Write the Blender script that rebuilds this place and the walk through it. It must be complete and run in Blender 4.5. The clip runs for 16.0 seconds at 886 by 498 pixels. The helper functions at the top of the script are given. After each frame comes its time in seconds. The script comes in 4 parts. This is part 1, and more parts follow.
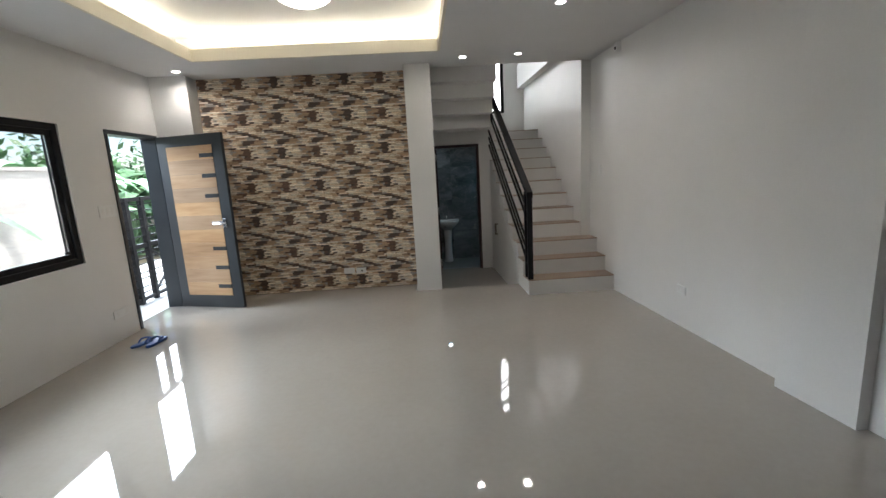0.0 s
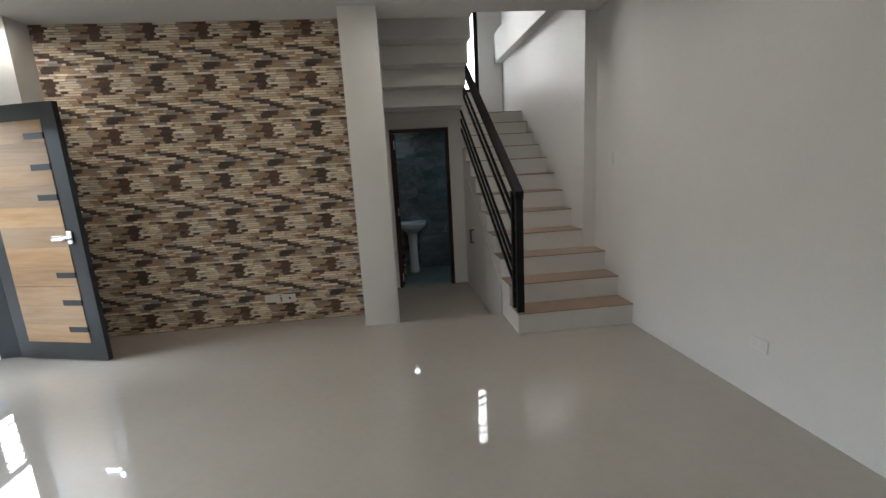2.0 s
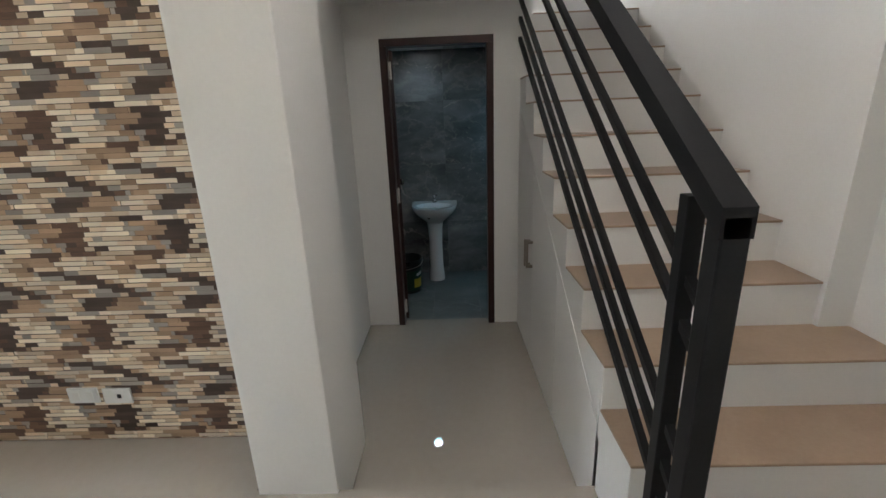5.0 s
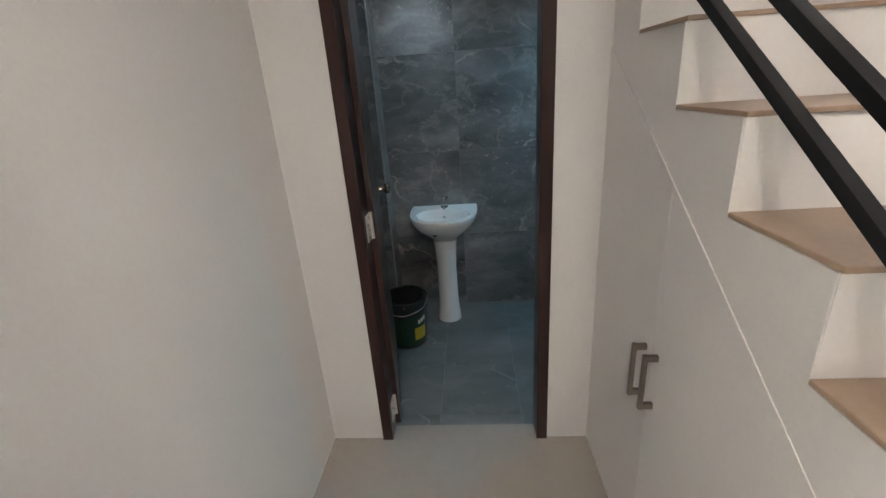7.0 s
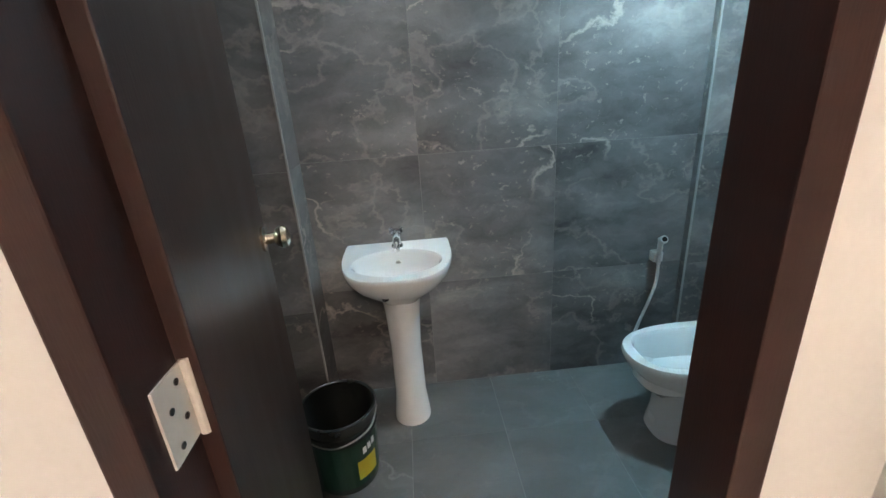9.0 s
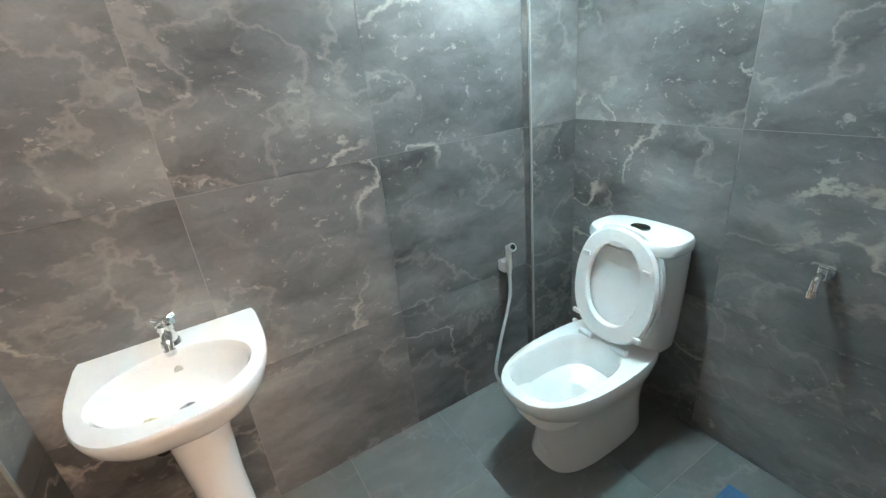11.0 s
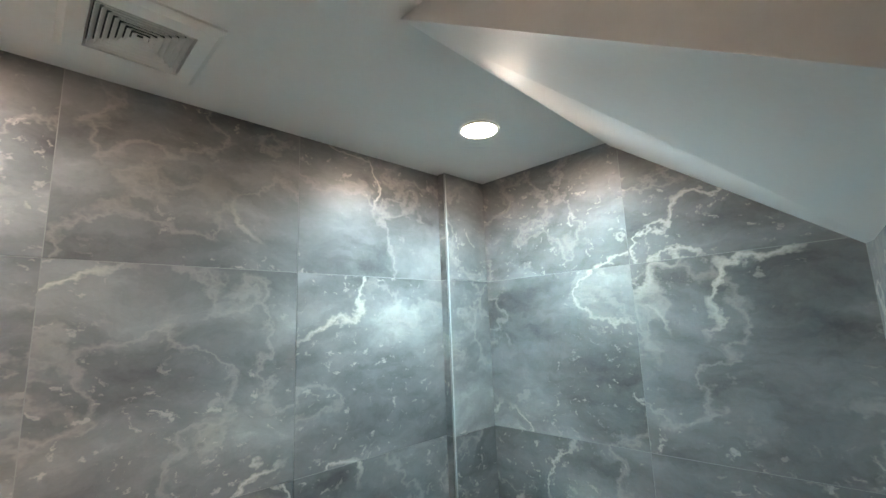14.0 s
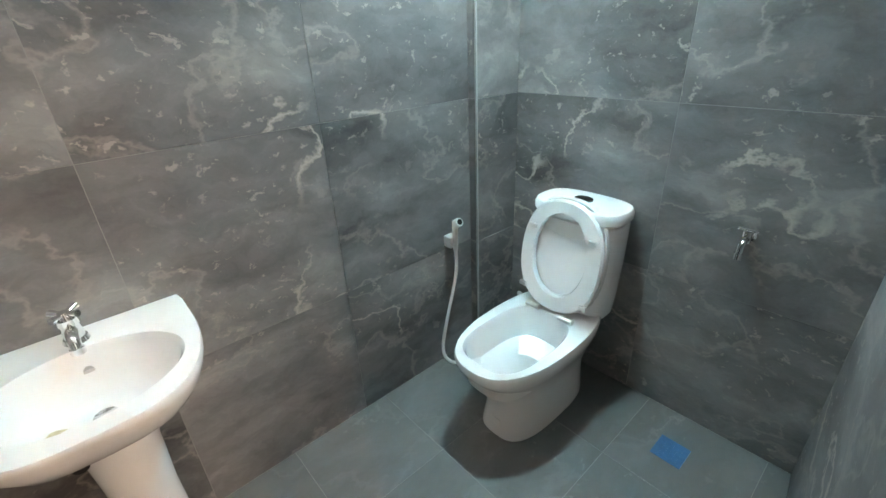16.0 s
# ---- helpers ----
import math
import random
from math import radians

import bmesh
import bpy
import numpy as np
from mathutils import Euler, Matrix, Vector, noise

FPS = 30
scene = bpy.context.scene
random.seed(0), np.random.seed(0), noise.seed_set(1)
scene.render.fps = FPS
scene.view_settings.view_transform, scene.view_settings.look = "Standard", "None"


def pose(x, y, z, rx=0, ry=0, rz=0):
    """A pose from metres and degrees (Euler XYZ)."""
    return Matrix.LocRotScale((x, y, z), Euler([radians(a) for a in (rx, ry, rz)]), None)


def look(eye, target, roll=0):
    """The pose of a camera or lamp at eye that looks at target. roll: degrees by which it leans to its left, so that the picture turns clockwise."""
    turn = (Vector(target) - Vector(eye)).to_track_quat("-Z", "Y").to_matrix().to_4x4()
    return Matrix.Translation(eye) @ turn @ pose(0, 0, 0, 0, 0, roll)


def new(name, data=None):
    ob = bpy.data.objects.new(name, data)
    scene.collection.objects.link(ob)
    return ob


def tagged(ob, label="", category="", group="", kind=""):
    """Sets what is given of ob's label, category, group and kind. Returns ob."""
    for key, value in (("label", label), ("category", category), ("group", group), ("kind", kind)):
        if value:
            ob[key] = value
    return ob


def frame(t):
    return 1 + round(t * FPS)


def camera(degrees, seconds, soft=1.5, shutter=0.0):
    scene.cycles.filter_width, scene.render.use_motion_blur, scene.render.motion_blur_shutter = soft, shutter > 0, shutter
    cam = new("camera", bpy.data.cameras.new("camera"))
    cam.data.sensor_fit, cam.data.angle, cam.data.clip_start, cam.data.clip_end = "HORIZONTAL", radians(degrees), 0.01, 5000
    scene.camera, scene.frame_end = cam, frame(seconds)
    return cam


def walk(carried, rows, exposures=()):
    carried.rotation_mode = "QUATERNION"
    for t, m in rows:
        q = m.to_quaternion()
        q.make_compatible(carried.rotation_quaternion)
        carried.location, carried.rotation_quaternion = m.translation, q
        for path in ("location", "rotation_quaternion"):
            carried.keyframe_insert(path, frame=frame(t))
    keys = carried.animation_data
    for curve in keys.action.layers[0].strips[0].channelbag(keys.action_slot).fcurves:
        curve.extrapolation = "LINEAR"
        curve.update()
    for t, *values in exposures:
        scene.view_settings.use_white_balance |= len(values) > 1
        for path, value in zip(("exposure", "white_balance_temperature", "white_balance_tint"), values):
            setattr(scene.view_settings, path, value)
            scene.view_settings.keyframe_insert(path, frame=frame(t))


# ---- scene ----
cam = camera(91.7, 16.0)
PATH = [
    (0, (0.513, 0.685, 1.618), (0.591, 2.651, 1.259), -3.2),
    (0.5, (0.49, 1.079, 1.62), (0.639, 3.036, 1.234), -3.4),
    (1, (0.562, 1.416, 1.603), (0.771, 3.366, 1.21), -3.3),
    (1.5, (0.664, 1.742, 1.598), (0.891, 3.691, 1.208), -3.1),
    (2, (0.734, 2.126, 1.59), (0.933, 4.076, 1.191), -3.1),
    (2.5, (0.834, 2.491, 1.542), (1.002, 4.444, 1.144), -2.7),
    (3, (0.936, 2.903, 1.558), (1.06, 4.85, 1.118), -1.3),
    (3.5, (0.982, 3.331, 1.53), (1.072, 5.279, 1.087), -0.6),
    (3.7, (1.014, 3.499, 1.518), (1.102, 5.446, 1.067), -0.8),
    (5.8, (1.178, 5.261, 1.502), (1.054, 7.15, 0.856), -2.9),
    (6, (1.147, 5.423, 1.488), (1.035, 7.31, 0.836), -2.7),
    (6.5, (1.126, 5.782, 1.48), (1.022, 7.658, 0.793), -2.8),
    (7, (1.156, 6.087, 1.475), (1.005, 7.951, 0.765), -4.1),
    (7.5, (1.145, 6.312, 1.444), (0.998, 8.179, 0.743), -4.6),
    (8, (1.069, 6.6, 1.365), (1.027, 8.499, 0.739), -3.4),
    (8.2, (1.039, 6.738, 1.349), (1.019, 8.632, 0.706), -3.3),
    (10.3, (1.108, 7.63, 1.303), (1.644, 9.396, 0.532), -5.3),
    (10.5, (1.137, 7.651, 1.307), (1.761, 9.385, 0.53), -5.5),
    (11, (1.124, 7.724, 1.32), (2.027, 9.325, 0.531), -6.0),
    (11.5, (1.11, 7.756, 1.329), (2.232, 9.218, 0.552), -4.7),
    (12, (1.093, 7.78, 1.352), (2.35, 9.224, 0.774), -3.8),
    (12.5, (1.077, 7.793, 1.392), (2.4, 9.249, 1.032), -2.9),
    (13, (1.078, 7.776, 1.441), (2.437, 9.237, 1.304), -3.1),
    (13.5, (1.055, 7.779, 1.485), (2.451, 9.193, 1.708), -2.7),
    (14, (1.053, 7.775, 1.494), (2.434, 9.181, 1.835), -2.2),
    (14.5, (1.054, 7.782, 1.463), (2.444, 9.211, 1.623), -1.9),
    (15, (1.062, 7.802, 1.375), (2.429, 9.23, 1.071), -2.5),
    (15.5, (1.059, 7.816, 1.305), (2.33, 9.182, 0.584), -3.4),
    (16, (1.065, 7.822, 1.273), (2.236, 9.182, 0.391), -2.8),
]
walk(cam, [(t, look(eye, target, roll)) for t, eye, target, roll in PATH],
     [(0.0, 0.7, 6250, 12), (1.5, 0.6, 6280, 11), (3.0, 0.48, 6400, 14), (3.5, 0.98, 6300, 12), (3.7, 1.02, 6400, 13), (5.8, 1.75, 6200, 11), (7.0, 2.45, 6550, 16), (8.2, 2.84, 6850, 20), (10.3, 4.28, 9000, 29), (12.0, 4.1, 9200, 30), (13.0, 4.08, 9150, 29), (14.0, 4.08, 8900, 28), (14.6, 3.98, 8700, 26), (15.5, 4.1, 9100, 29), (16.0, 4.1, 9100, 29)])

# ---- light ----
world = bpy.data.worlds.new("world")
scene.world = world
world.use_nodes = True
wn = world.node_tree
sky = wn.nodes.new("ShaderNodeTexSky")
sky.sky_type = "NISHITA"
sky.sun_disc = False
sky.sun_elevation, sky.sun_rotation = radians(65), radians(125)
wn.links.new(sky.outputs[0], wn.nodes["Background"].inputs[0])
wn.nodes["Background"].inputs[1].default_value = 0.15


def lamp(name, kind, m, power, color=(1, 1, 1), **settings):
    data = bpy.data.lights.new(name, kind)
    data.energy, data.color = power, color
    if kind == "AREA":
        data.shape = "RECTANGLE"
        data.size, data.size_y = settings["size"]
    elif kind == "SUN":
        data.angle = settings["angle"]
    else:
        data.shadow_soft_size = settings["radius"]
        if kind == "SPOT":
            data.spot_size, data.spot_blend = settings["cone"], 0.9
    ob = new(name, data)
    ob.matrix_world = m
    return ob


lamp("sun", "SUN", look((9, -6, 24), (0, 2, 0)), 5.0, (1.0, 0.95, 0.88), angle=radians(0.5))

# ---- plan ----
F, C = 0.165, 2.83            # living floor and ceiling
LW, RW = -2.5, 2.64           # side walls of the living room
REAR, ACC = -1.6, 6.19        # rear wall, papered wall
HL, HR, DW = 0.48, 1.619, 7.584   # hall sides, wall with the bathroom door
BF, BC = -0.12, 2.135         # bathroom floor and ceiling
BL, BR, BB = 0.42, 2.562, 9.076   # bathroom left, right and back
TOP = 4.4                     # stairwell ceiling
LAMP_BATH = (0.24, 0.71, 1.0)
LAMP_BATH_DOOR = (0.24, 0.71, 1.0)

# added area lamps for the sky: west above sight lines, north behind stair window
lamp("west_sky_lamp", "AREA", look((-6.6, 8.6, 5.35), (-1.5, 7.8, 3.6)), 2700, (0.84, 0.93, 1.0), size=(11.0, 4.8))
lamp("north_sky_lamp", "AREA", look((2.0, 11.6, 4.3), (2.0, 8.0, 3.3)), 290, (1.0, 0.95, 0.89), size=(5.0, 3.2))


# ---- materials ----
def nodes_of(name):
    m = bpy.data.materials.new(name)
    m.use_nodes = True
    t = m.node_tree
    return m, t, t.nodes["Principled BSDF"]


def add(t, kind, **inputs):
    n = t.nodes.new(kind)
    for k, v in inputs.items():
        n.inputs[k.replace("_", " ")].default_value = v
    return n


def coords(t, scale=(1, 1, 1), random_shift=False):
    c = t.nodes.new("ShaderNodeTexCoord")
    mp = t.nodes.new("ShaderNodeMapping")
    mp.inputs["Scale"].default_value = scale
    t.links.new(c.outputs["Object"], mp.inputs[0])
    if random_shift:
        info = t.nodes.new("ShaderNodeObjectInfo")
        mul = t.nodes.new("ShaderNodeVectorMath")
        mul.operation = "SCALE"
        mul.inputs[0].default_value = (17.0, 9.0, 13.0)
        t.links.new(info.outputs["Random"], mul.inputs["Scale"])
        t.links.new(mul.outputs[0], mp.inputs["Location"])
    return mp.outputs[0]


def ramp(t, source, stops, mode="LINEAR"):
    r = t.nodes.new("ShaderNodeValToRGB")
    r.color_ramp.interpolation = mode
    e = r.color_ramp.elements
    while len(e) < len(stops):
        e.new(0.5)
    for k, (at, col) in zip(e, stops):
        k.position, k.color = at, (*col, 1)
    t.links.new(source, r.inputs[0])
    return r.outputs[0]


def bump(t, p, height, strength, distance):
    b = add(t, "ShaderNodeBump", Strength=strength, Distance=distance)
    t.links.new(height, b.inputs["Height"])
    t.links.new(b.outputs[0], p.inputs["Normal"])


def mottled(name, a, b, rough, big=1.3, fine=60.0, relief=0.06, metal=0.0, stretch=(1, 1, 1), rough_var=0.08, coat=0.0):
    """A surface that varies at two scales between two close colours, with fine relief."""
    m, t, p = nodes_of(name)
    v = coords(t, stretch)
    n1 = add(t, "ShaderNodeTexNoise", Scale=big, Detail=5.0, Roughness=0.6)
    n2 = add(t, "ShaderNodeTexNoise", Scale=fine, Detail=3.0)
    for n in (n1, n2):
        t.links.new(v, n.inputs["Vector"])
    mix = add(t, "ShaderNodeMath")
    mix.operation = "MULTIPLY_ADD"
    mix.inputs[1].default_value, mix.inputs[2].default_value = 0.25, 0.0
    t.links.new(n2.outputs["Fac"], mix.inputs[0])
    both = t.nodes.new("ShaderNodeMath")
    both.operation = "MULTIPLY_ADD"
    both.inputs[1].default_value = 0.75
    t.links.new(n1.outputs["Fac"], both.inputs[0])
    t.links.new(mix.outputs[0], both.inputs[2])
    t.links.new(ramp(t, both.outputs[0], [(0.35, a), (0.65, b)]), p.inputs["Base Color"])
    rr = t.nodes.new("ShaderNodeMapRange")
    rr.inputs["To Min"].default_value, rr.inputs["To Max"].default_value = rough - rough_var, rough + rough_var
    t.links.new(n1.outputs["Fac"], rr.inputs["Value"])
    t.links.new(rr.outputs[0], p.inputs["Roughness"])
    p.inputs["Metallic"].default_value = metal
    p.inputs["Coat Weight"].default_value = coat
    if relief:
        bump(t, p, n2.outputs["Fac"], relief, 0.004)
    return m


def glow(name, color, strength):
    m, t, p = nodes_of(name)
    p.inputs["Base Color"].default_value = (*color, 1)
    p.inputs["Emission Color"].default_value = (*color, 1)
    p.inputs["Emission Strength"].default_value = strength
    return m


def marble(name, stops, warm, rough, scale=1.0, shift=True):
    """Dark slate marble with drifting clouds, thin pale veins and small flecks."""
    m, t, p = nodes_of(name)
    v = coords(t, (scale, scale, scale * 1.25), shift)
    warp = add(t, "ShaderNodeTexNoise", Scale=2.2, Detail=6.0, Roughness=0.65)
    t.links.new(v, warp.inputs["Vector"])
    sub = t.nodes.new("ShaderNodeVectorMath")
    sub.operation = "MULTIPLY_ADD"
    sub.inputs[1].default_value = (0.34, 0.34, 0.34)
    t.links.new(warp.outputs["Color"], sub.inputs[0])
    t.links.new(v, sub.inputs[2])
    # streaked clouds, drawn out along the tile
    squash = t.nodes.new("ShaderNodeMapping")
    squash.inputs["Scale"].default_value = (1.0, 1.0, 1.9)
    squash.inputs["Rotation"].default_value = (0.32, 0.42, 0.2)
    t.links.new(sub.outputs[0], squash.inputs[0])
    cloud = add(t, "ShaderNodeTexNoise", Scale=1.7, Detail=9.0, Roughness=0.62)
    t.links.new(squash.outputs[0], cloud.inputs["Vector"])
    base = ramp(t, cloud.outputs["Fac"], stops)
    # veins where a warped field crosses its middle
    def veins(sc, low, high, det):
        f = add(t, "ShaderNodeTexNoise", Scale=sc, Detail=det, Roughness=0.5)
        t.links.new(sub.outputs[0], f.inputs["Vector"])
        d = t.nodes.new("ShaderNodeMath")
        d.operation = "SUBTRACT"
        d.inputs[1].default_value = 0.5
        t.links.new(f.outputs["Fac"], d.inputs[0])
        ab = t.nodes.new("ShaderNodeMath")
        ab.operation = "ABSOLUTE"
        t.links.new(d.outputs[0], ab.inputs[0])
        return ramp(t, ab.outputs[0], [(low, (1, 1, 1)), (high, (0, 0, 0))])
    mask = add(t, "ShaderNodeTexNoise", Scale=1.9, Detail=2.0)
    t.links.new(v, mask.inputs["Vector"])
    keep = ramp(t, mask.outputs["Fac"], [(0.45, (0, 0, 0)), (0.56, (1, 1, 1))])
    v1 = veins(1.0, 0.0014, 0.0075, 3.5)
    v2 = veins(1.7, 0.0, 0.016, 5.0)
    mul = t.nodes.new("ShaderNodeMath")
    mul.operation = "MULTIPLY"
    t.links.new(v1, mul.inputs[0])
    t.links.new(keep, mul.inputs[1])
    mul2 = t.nodes.new("ShaderNodeMath")
    mul2.operation = "MULTIPLY"
    t.links.new(v2, mul2.inputs[0])
    mul2.inputs[1].default_value = 0.30
    top = t.nodes.new("ShaderNodeMath")
    top.operation = "MAXIMUM"
    t.links.new(mul.outputs[0], top.inputs[0])
    t.links.new(mul2.outputs[0], top.inputs[1])
    fl = add(t, "ShaderNodeTexNoise", Scale=30.0, Detail=3.0)
    t.links.new(sub.outputs[0], fl.inputs["Vector"])
    flk = ramp(t, fl.outputs["Fac"], [(0.615, (0, 0, 0)), (0.70, (0.6, 0.6, 0.6))])
    mul3 = t.nodes.new("ShaderNodeMath")
    mul3.operation = "MULTIPLY"
    t.links.new(flk, mul3.inputs[0])
    t.links.new(keep, mul3.inputs[1])
    allv = t.nodes.new("ShaderNodeMath")
    allv.operation = "MAXIMUM"
    t.links.new(top.outputs[0], allv.inputs[0])
    t.links.new(mul3.outputs[0], allv.inputs[1])
    mix = t.nodes.new("ShaderNodeMix")
    mix.data_type = "RGBA"
    mix.inputs[7].default_value = (*warm, 1)
    t.links.new(allv.outputs[0], mix.inputs[0])
    t.links.new(base, mix.inputs[6])
    t.links.new(mix.outputs[2], p.inputs["Base Color"])
    rr = t.nodes.new("ShaderNodeMapRange")
    rr.inputs["To Min"].default_value, rr.inputs["To Max"].default_value = rough - 0.06, rough + 0.1
    t.links.new(cloud.outputs["Fac"], rr.inputs["Value"])
    t.links.new(rr.outputs[0], p.inputs["Roughness"])
    bump(t, p, fl.outputs["Fac"], 0.03, 0.002)
    return m


def planks(name):
    """Honey-coloured solid wood with grain along x and slightly varied boards."""
    m, t, p = nodes_of(name)
    v = coords(t, (1.2, 14, 14), True)
    n = add(t, "ShaderNodeTexNoise", Scale=1.6, Detail=8.0, Roughness=0.65, Distortion=0.6)
    t.links.new(v, n.inputs["Vector"])
    big = add(t, "ShaderNodeTexNoise", Scale=2.2, Detail=2.0)
    t.links.new(coords(t, (0.3, 1, 1)), big.inputs["Vector"])
    s = t.nodes.new("ShaderNodeMath")
    s.operation = "MULTIPLY_ADD"
    s.inputs[1].default_value = 0.6
    t.links.new(big.outputs["Fac"], s.inputs[0])
    sc = t.nodes.new("ShaderNodeMath")
    sc.operation = "MULTIPLY"
    sc.inputs[1].default_value = 0.45
    t.links.new(n.outputs["Fac"], sc.inputs[0])
    t.links.new(sc.outputs[0], s.inputs[2])
    t.links.new(ramp(t, s.outputs[0], [(0.32, (0.25, 0.135, 0.065)), (0.5, (0.42, 0.26, 0.135)), (0.68, (0.54, 0.37, 0.22))]), p.inputs["Base Color"])
    info, vary = t.nodes.new("ShaderNodeObjectInfo"), t.nodes.new("ShaderNodeHueSaturation")
    for name_in, low, high in (("Value", 0.82, 1.2), ("Saturation", 0.85, 1.08)):
        spread = add(t, "ShaderNodeMapRange")
        spread.inputs["To Min"].default_value, spread.inputs["To Max"].default_value = low, high
        t.links.new(info.outputs["Random"], spread.inputs["Value"])
        t.links.new(spread.outputs[0], vary.inputs[name_in])
    t.links.new(p.inputs["Base Color"].links[0].from_socket, vary.inputs["Color"])
    t.links.new(vary.outputs[0], p.inputs["Base Color"])
    p.inputs["Roughness"].default_value = 0.32
    bump(t, p, n.outputs["Fac"], 0.08, 0.002)
    return m


def glass(name):
    m, t, p = nodes_of(name)
    p.inputs["Base Color"].default_value = (0.95, 0.98, 0.97, 1)
    p.inputs["Roughness"].default_value = 0.02
    p.inputs["Transmission Weight"].default_value = 1.0
    p.inputs["IOR"].default_value = 1.45
    return m


WHITE = mottled("white_wall_paint", (0.70, 0.69, 0.665), (0.765, 0.755, 0.73), 0.42, 0.8, 90, 0.05)
CEIL = mottled("ceiling_paint", (0.72, 0.715, 0.70), (0.77, 0.765, 0.75), 0.6, 0.7, 80, 0.03)
CREAM = mottled("cream_cove_paint", (0.78, 0.72, 0.58), (0.82, 0.77, 0.64), 0.5, 0.9, 80, 0.03)
POLISHED = mottled("polished_cream_porcelain", (0.335, 0.30, 0.262), (0.375, 0.34, 0.297), 0.035, 0.9, 25, 0.0, rough_var=0.015)
POLISHED.node_tree.nodes["Principled BSDF"].inputs["IOR"].default_value = 1.95
TREAD = mottled("tan_tread_tile", (0.30, 0.21, 0.145), (0.37, 0.27, 0.19), 0.38, 3.0, 70, 0.06)
BLACK = mottled("black_painted_steel", (0.008, 0.008, 0.009), (0.014, 0.014, 0.015), 0.5, 4, 120, 0.04)
SLATE = mottled("slate_grey_door_paint", (0.022, 0.029, 0.035), (0.032, 0.041, 0.048), 0.35, 3, 90, 0.04)
DARKSLATE = mottled("dark_slate_inlay", (0.014, 0.018, 0.022), (0.02, 0.026, 0.031), 0.4, 3, 90, 0.03)
BLACK.node_tree.nodes["Principled BSDF"].inputs["Specular IOR Level"].default_value = 0.22
HONEY = planks("honey_wood")
MAROON = mottled("dark_maroon_wood", (0.022, 0.008, 0.007), (0.042, 0.015, 0.012), 0.33, 2.0, 60, 0.08, stretch=(6, 6, 0.6))
CERAMIC = mottled("glazed_white_ceramic", (0.80, 0.80, 0.79), (0.84, 0.84, 0.83), 0.09, 2, 30, 0.0, rough_var=0.03)
PLASTIC = mottled("white_plastic", (0.72, 0.72, 0.70), (0.78, 0.78, 0.76), 0.3, 4, 60, 0.02)
CHROME = mottled("chrome", (0.82, 0.83, 0.84), (0.88, 0.88, 0.89), 0.09, 5, 60, 0.0, metal=1.0, rough_var=0.03)
STEEL = mottled("brushed_steel", (0.52, 0.50, 0.46), (0.62, 0.60, 0.56), 0.32, 6, 90, 0.03, metal=1.0)
HANDLE = mottled("dull_bronze_steel", (0.24, 0.21, 0.18), (0.32, 0.29, 0.25), 0.36, 6, 90, 0.03, metal=0.9)
DARKCHROME = mottled("dark_chrome", (0.14, 0.14, 0.145), (0.19, 0.19, 0.195), 0.22, 5, 60, 0.0, metal=1.0)
NICKEL = mottled("satin_nickel", (0.66, 0.62, 0.56), (0.76, 0.72, 0.66), 0.45, 6, 90, 0.03, metal=0.35)
BRASS = mottled("satin_brass", (0.62, 0.53, 0.42), (0.70, 0.61, 0.50), 0.26, 6, 90, 0.02, metal=1.0)
WALLTILE = marble("slate_marble_tile", [(0.30, (0.06, 0.058, 0.057)), (0.42, (0.13, 0.127, 0.125)), (0.54, (0.205, 0.20, 0.196)), (0.63, (0.275, 0.268, 0.26)), (0.73, (0.40, 0.385, 0.37))], (0.50, 0.44, 0.385), 0.40)
FLOORTILE = marble("slate_floor_tile", [(0.30, (0.10, 0.104, 0.10)), (0.5, (0.145, 0.15, 0.145)), (0.72, (0.20, 0.205, 0.20))], (0.22, 0.22, 0.214), 0.42, 0.8)
GROUT = mottled("pale_grout", (0.25, 0.245, 0.235), (0.31, 0.30, 0.285), 0.8, 6, 90, 0.1)
TRIM = mottled("white_tile_trim", (0.36, 0.36, 0.35), (0.44, 0.44, 0.42), 0.3, 5, 60, 0.02)
SCRAP = mottled("wet_paper", (0.50, 0.47, 0.30), (0.62, 0.58, 0.40), 0.6, 9, 90, 0.1)
GLASS = glass("window_glass")
CONCRETE = mottled("painted_boundary_wall", (0.40, 0.365, 0.335), (0.47, 0.435, 0.395), 0.8, 1.1, 50, 0.15)
PORCH = mottled("pale_porch_tile", (0.66, 0.66, 0.64), (0.74, 0.74, 0.72), 0.4, 1.5, 60, 0.05)
SOIL = mottled("garden_soil", (0.06, 0.05, 0.035), (0.11, 0.10, 0.06), 0.9, 1.5, 20, 0.3)
BANANA = mottled("banana_leaf", (0.10, 0.22, 0.09), (0.22, 0.38, 0.20), 0.45, 1.5, 30, 0.1)
FOLIAGE = mottled("shrub_leaf", (0.06, 0.13, 0.05), (0.14, 0.25, 0.11), 0.5, 2.0, 30, 0.1)
BLUE = mottled("blue_rubber", (0.008, 0.045, 0.19), (0.016, 0.075, 0.28), 0.5, 5, 60, 0.1)
DRAINBLUE = mottled("blue_film", (0.004, 0.12, 0.25), (0.008, 0.16, 0.33), 0.35, 8, 60, 0.05)
BUCKET = mottled("black_plastic", (0.012, 0.013, 0.012), (0.022, 0.024, 0.022), 0.3, 4, 60, 0.03)
YELLOW = mottled("yellow_print", (0.45, 0.34, 0.02), (0.55, 0.42, 0.04), 0.4, 6, 60, 0.03)
GREEN = mottled("green_print", (0.006, 0.03, 0.017), (0.01, 0.045, 0.025), 0.4, 6, 60, 0.03)
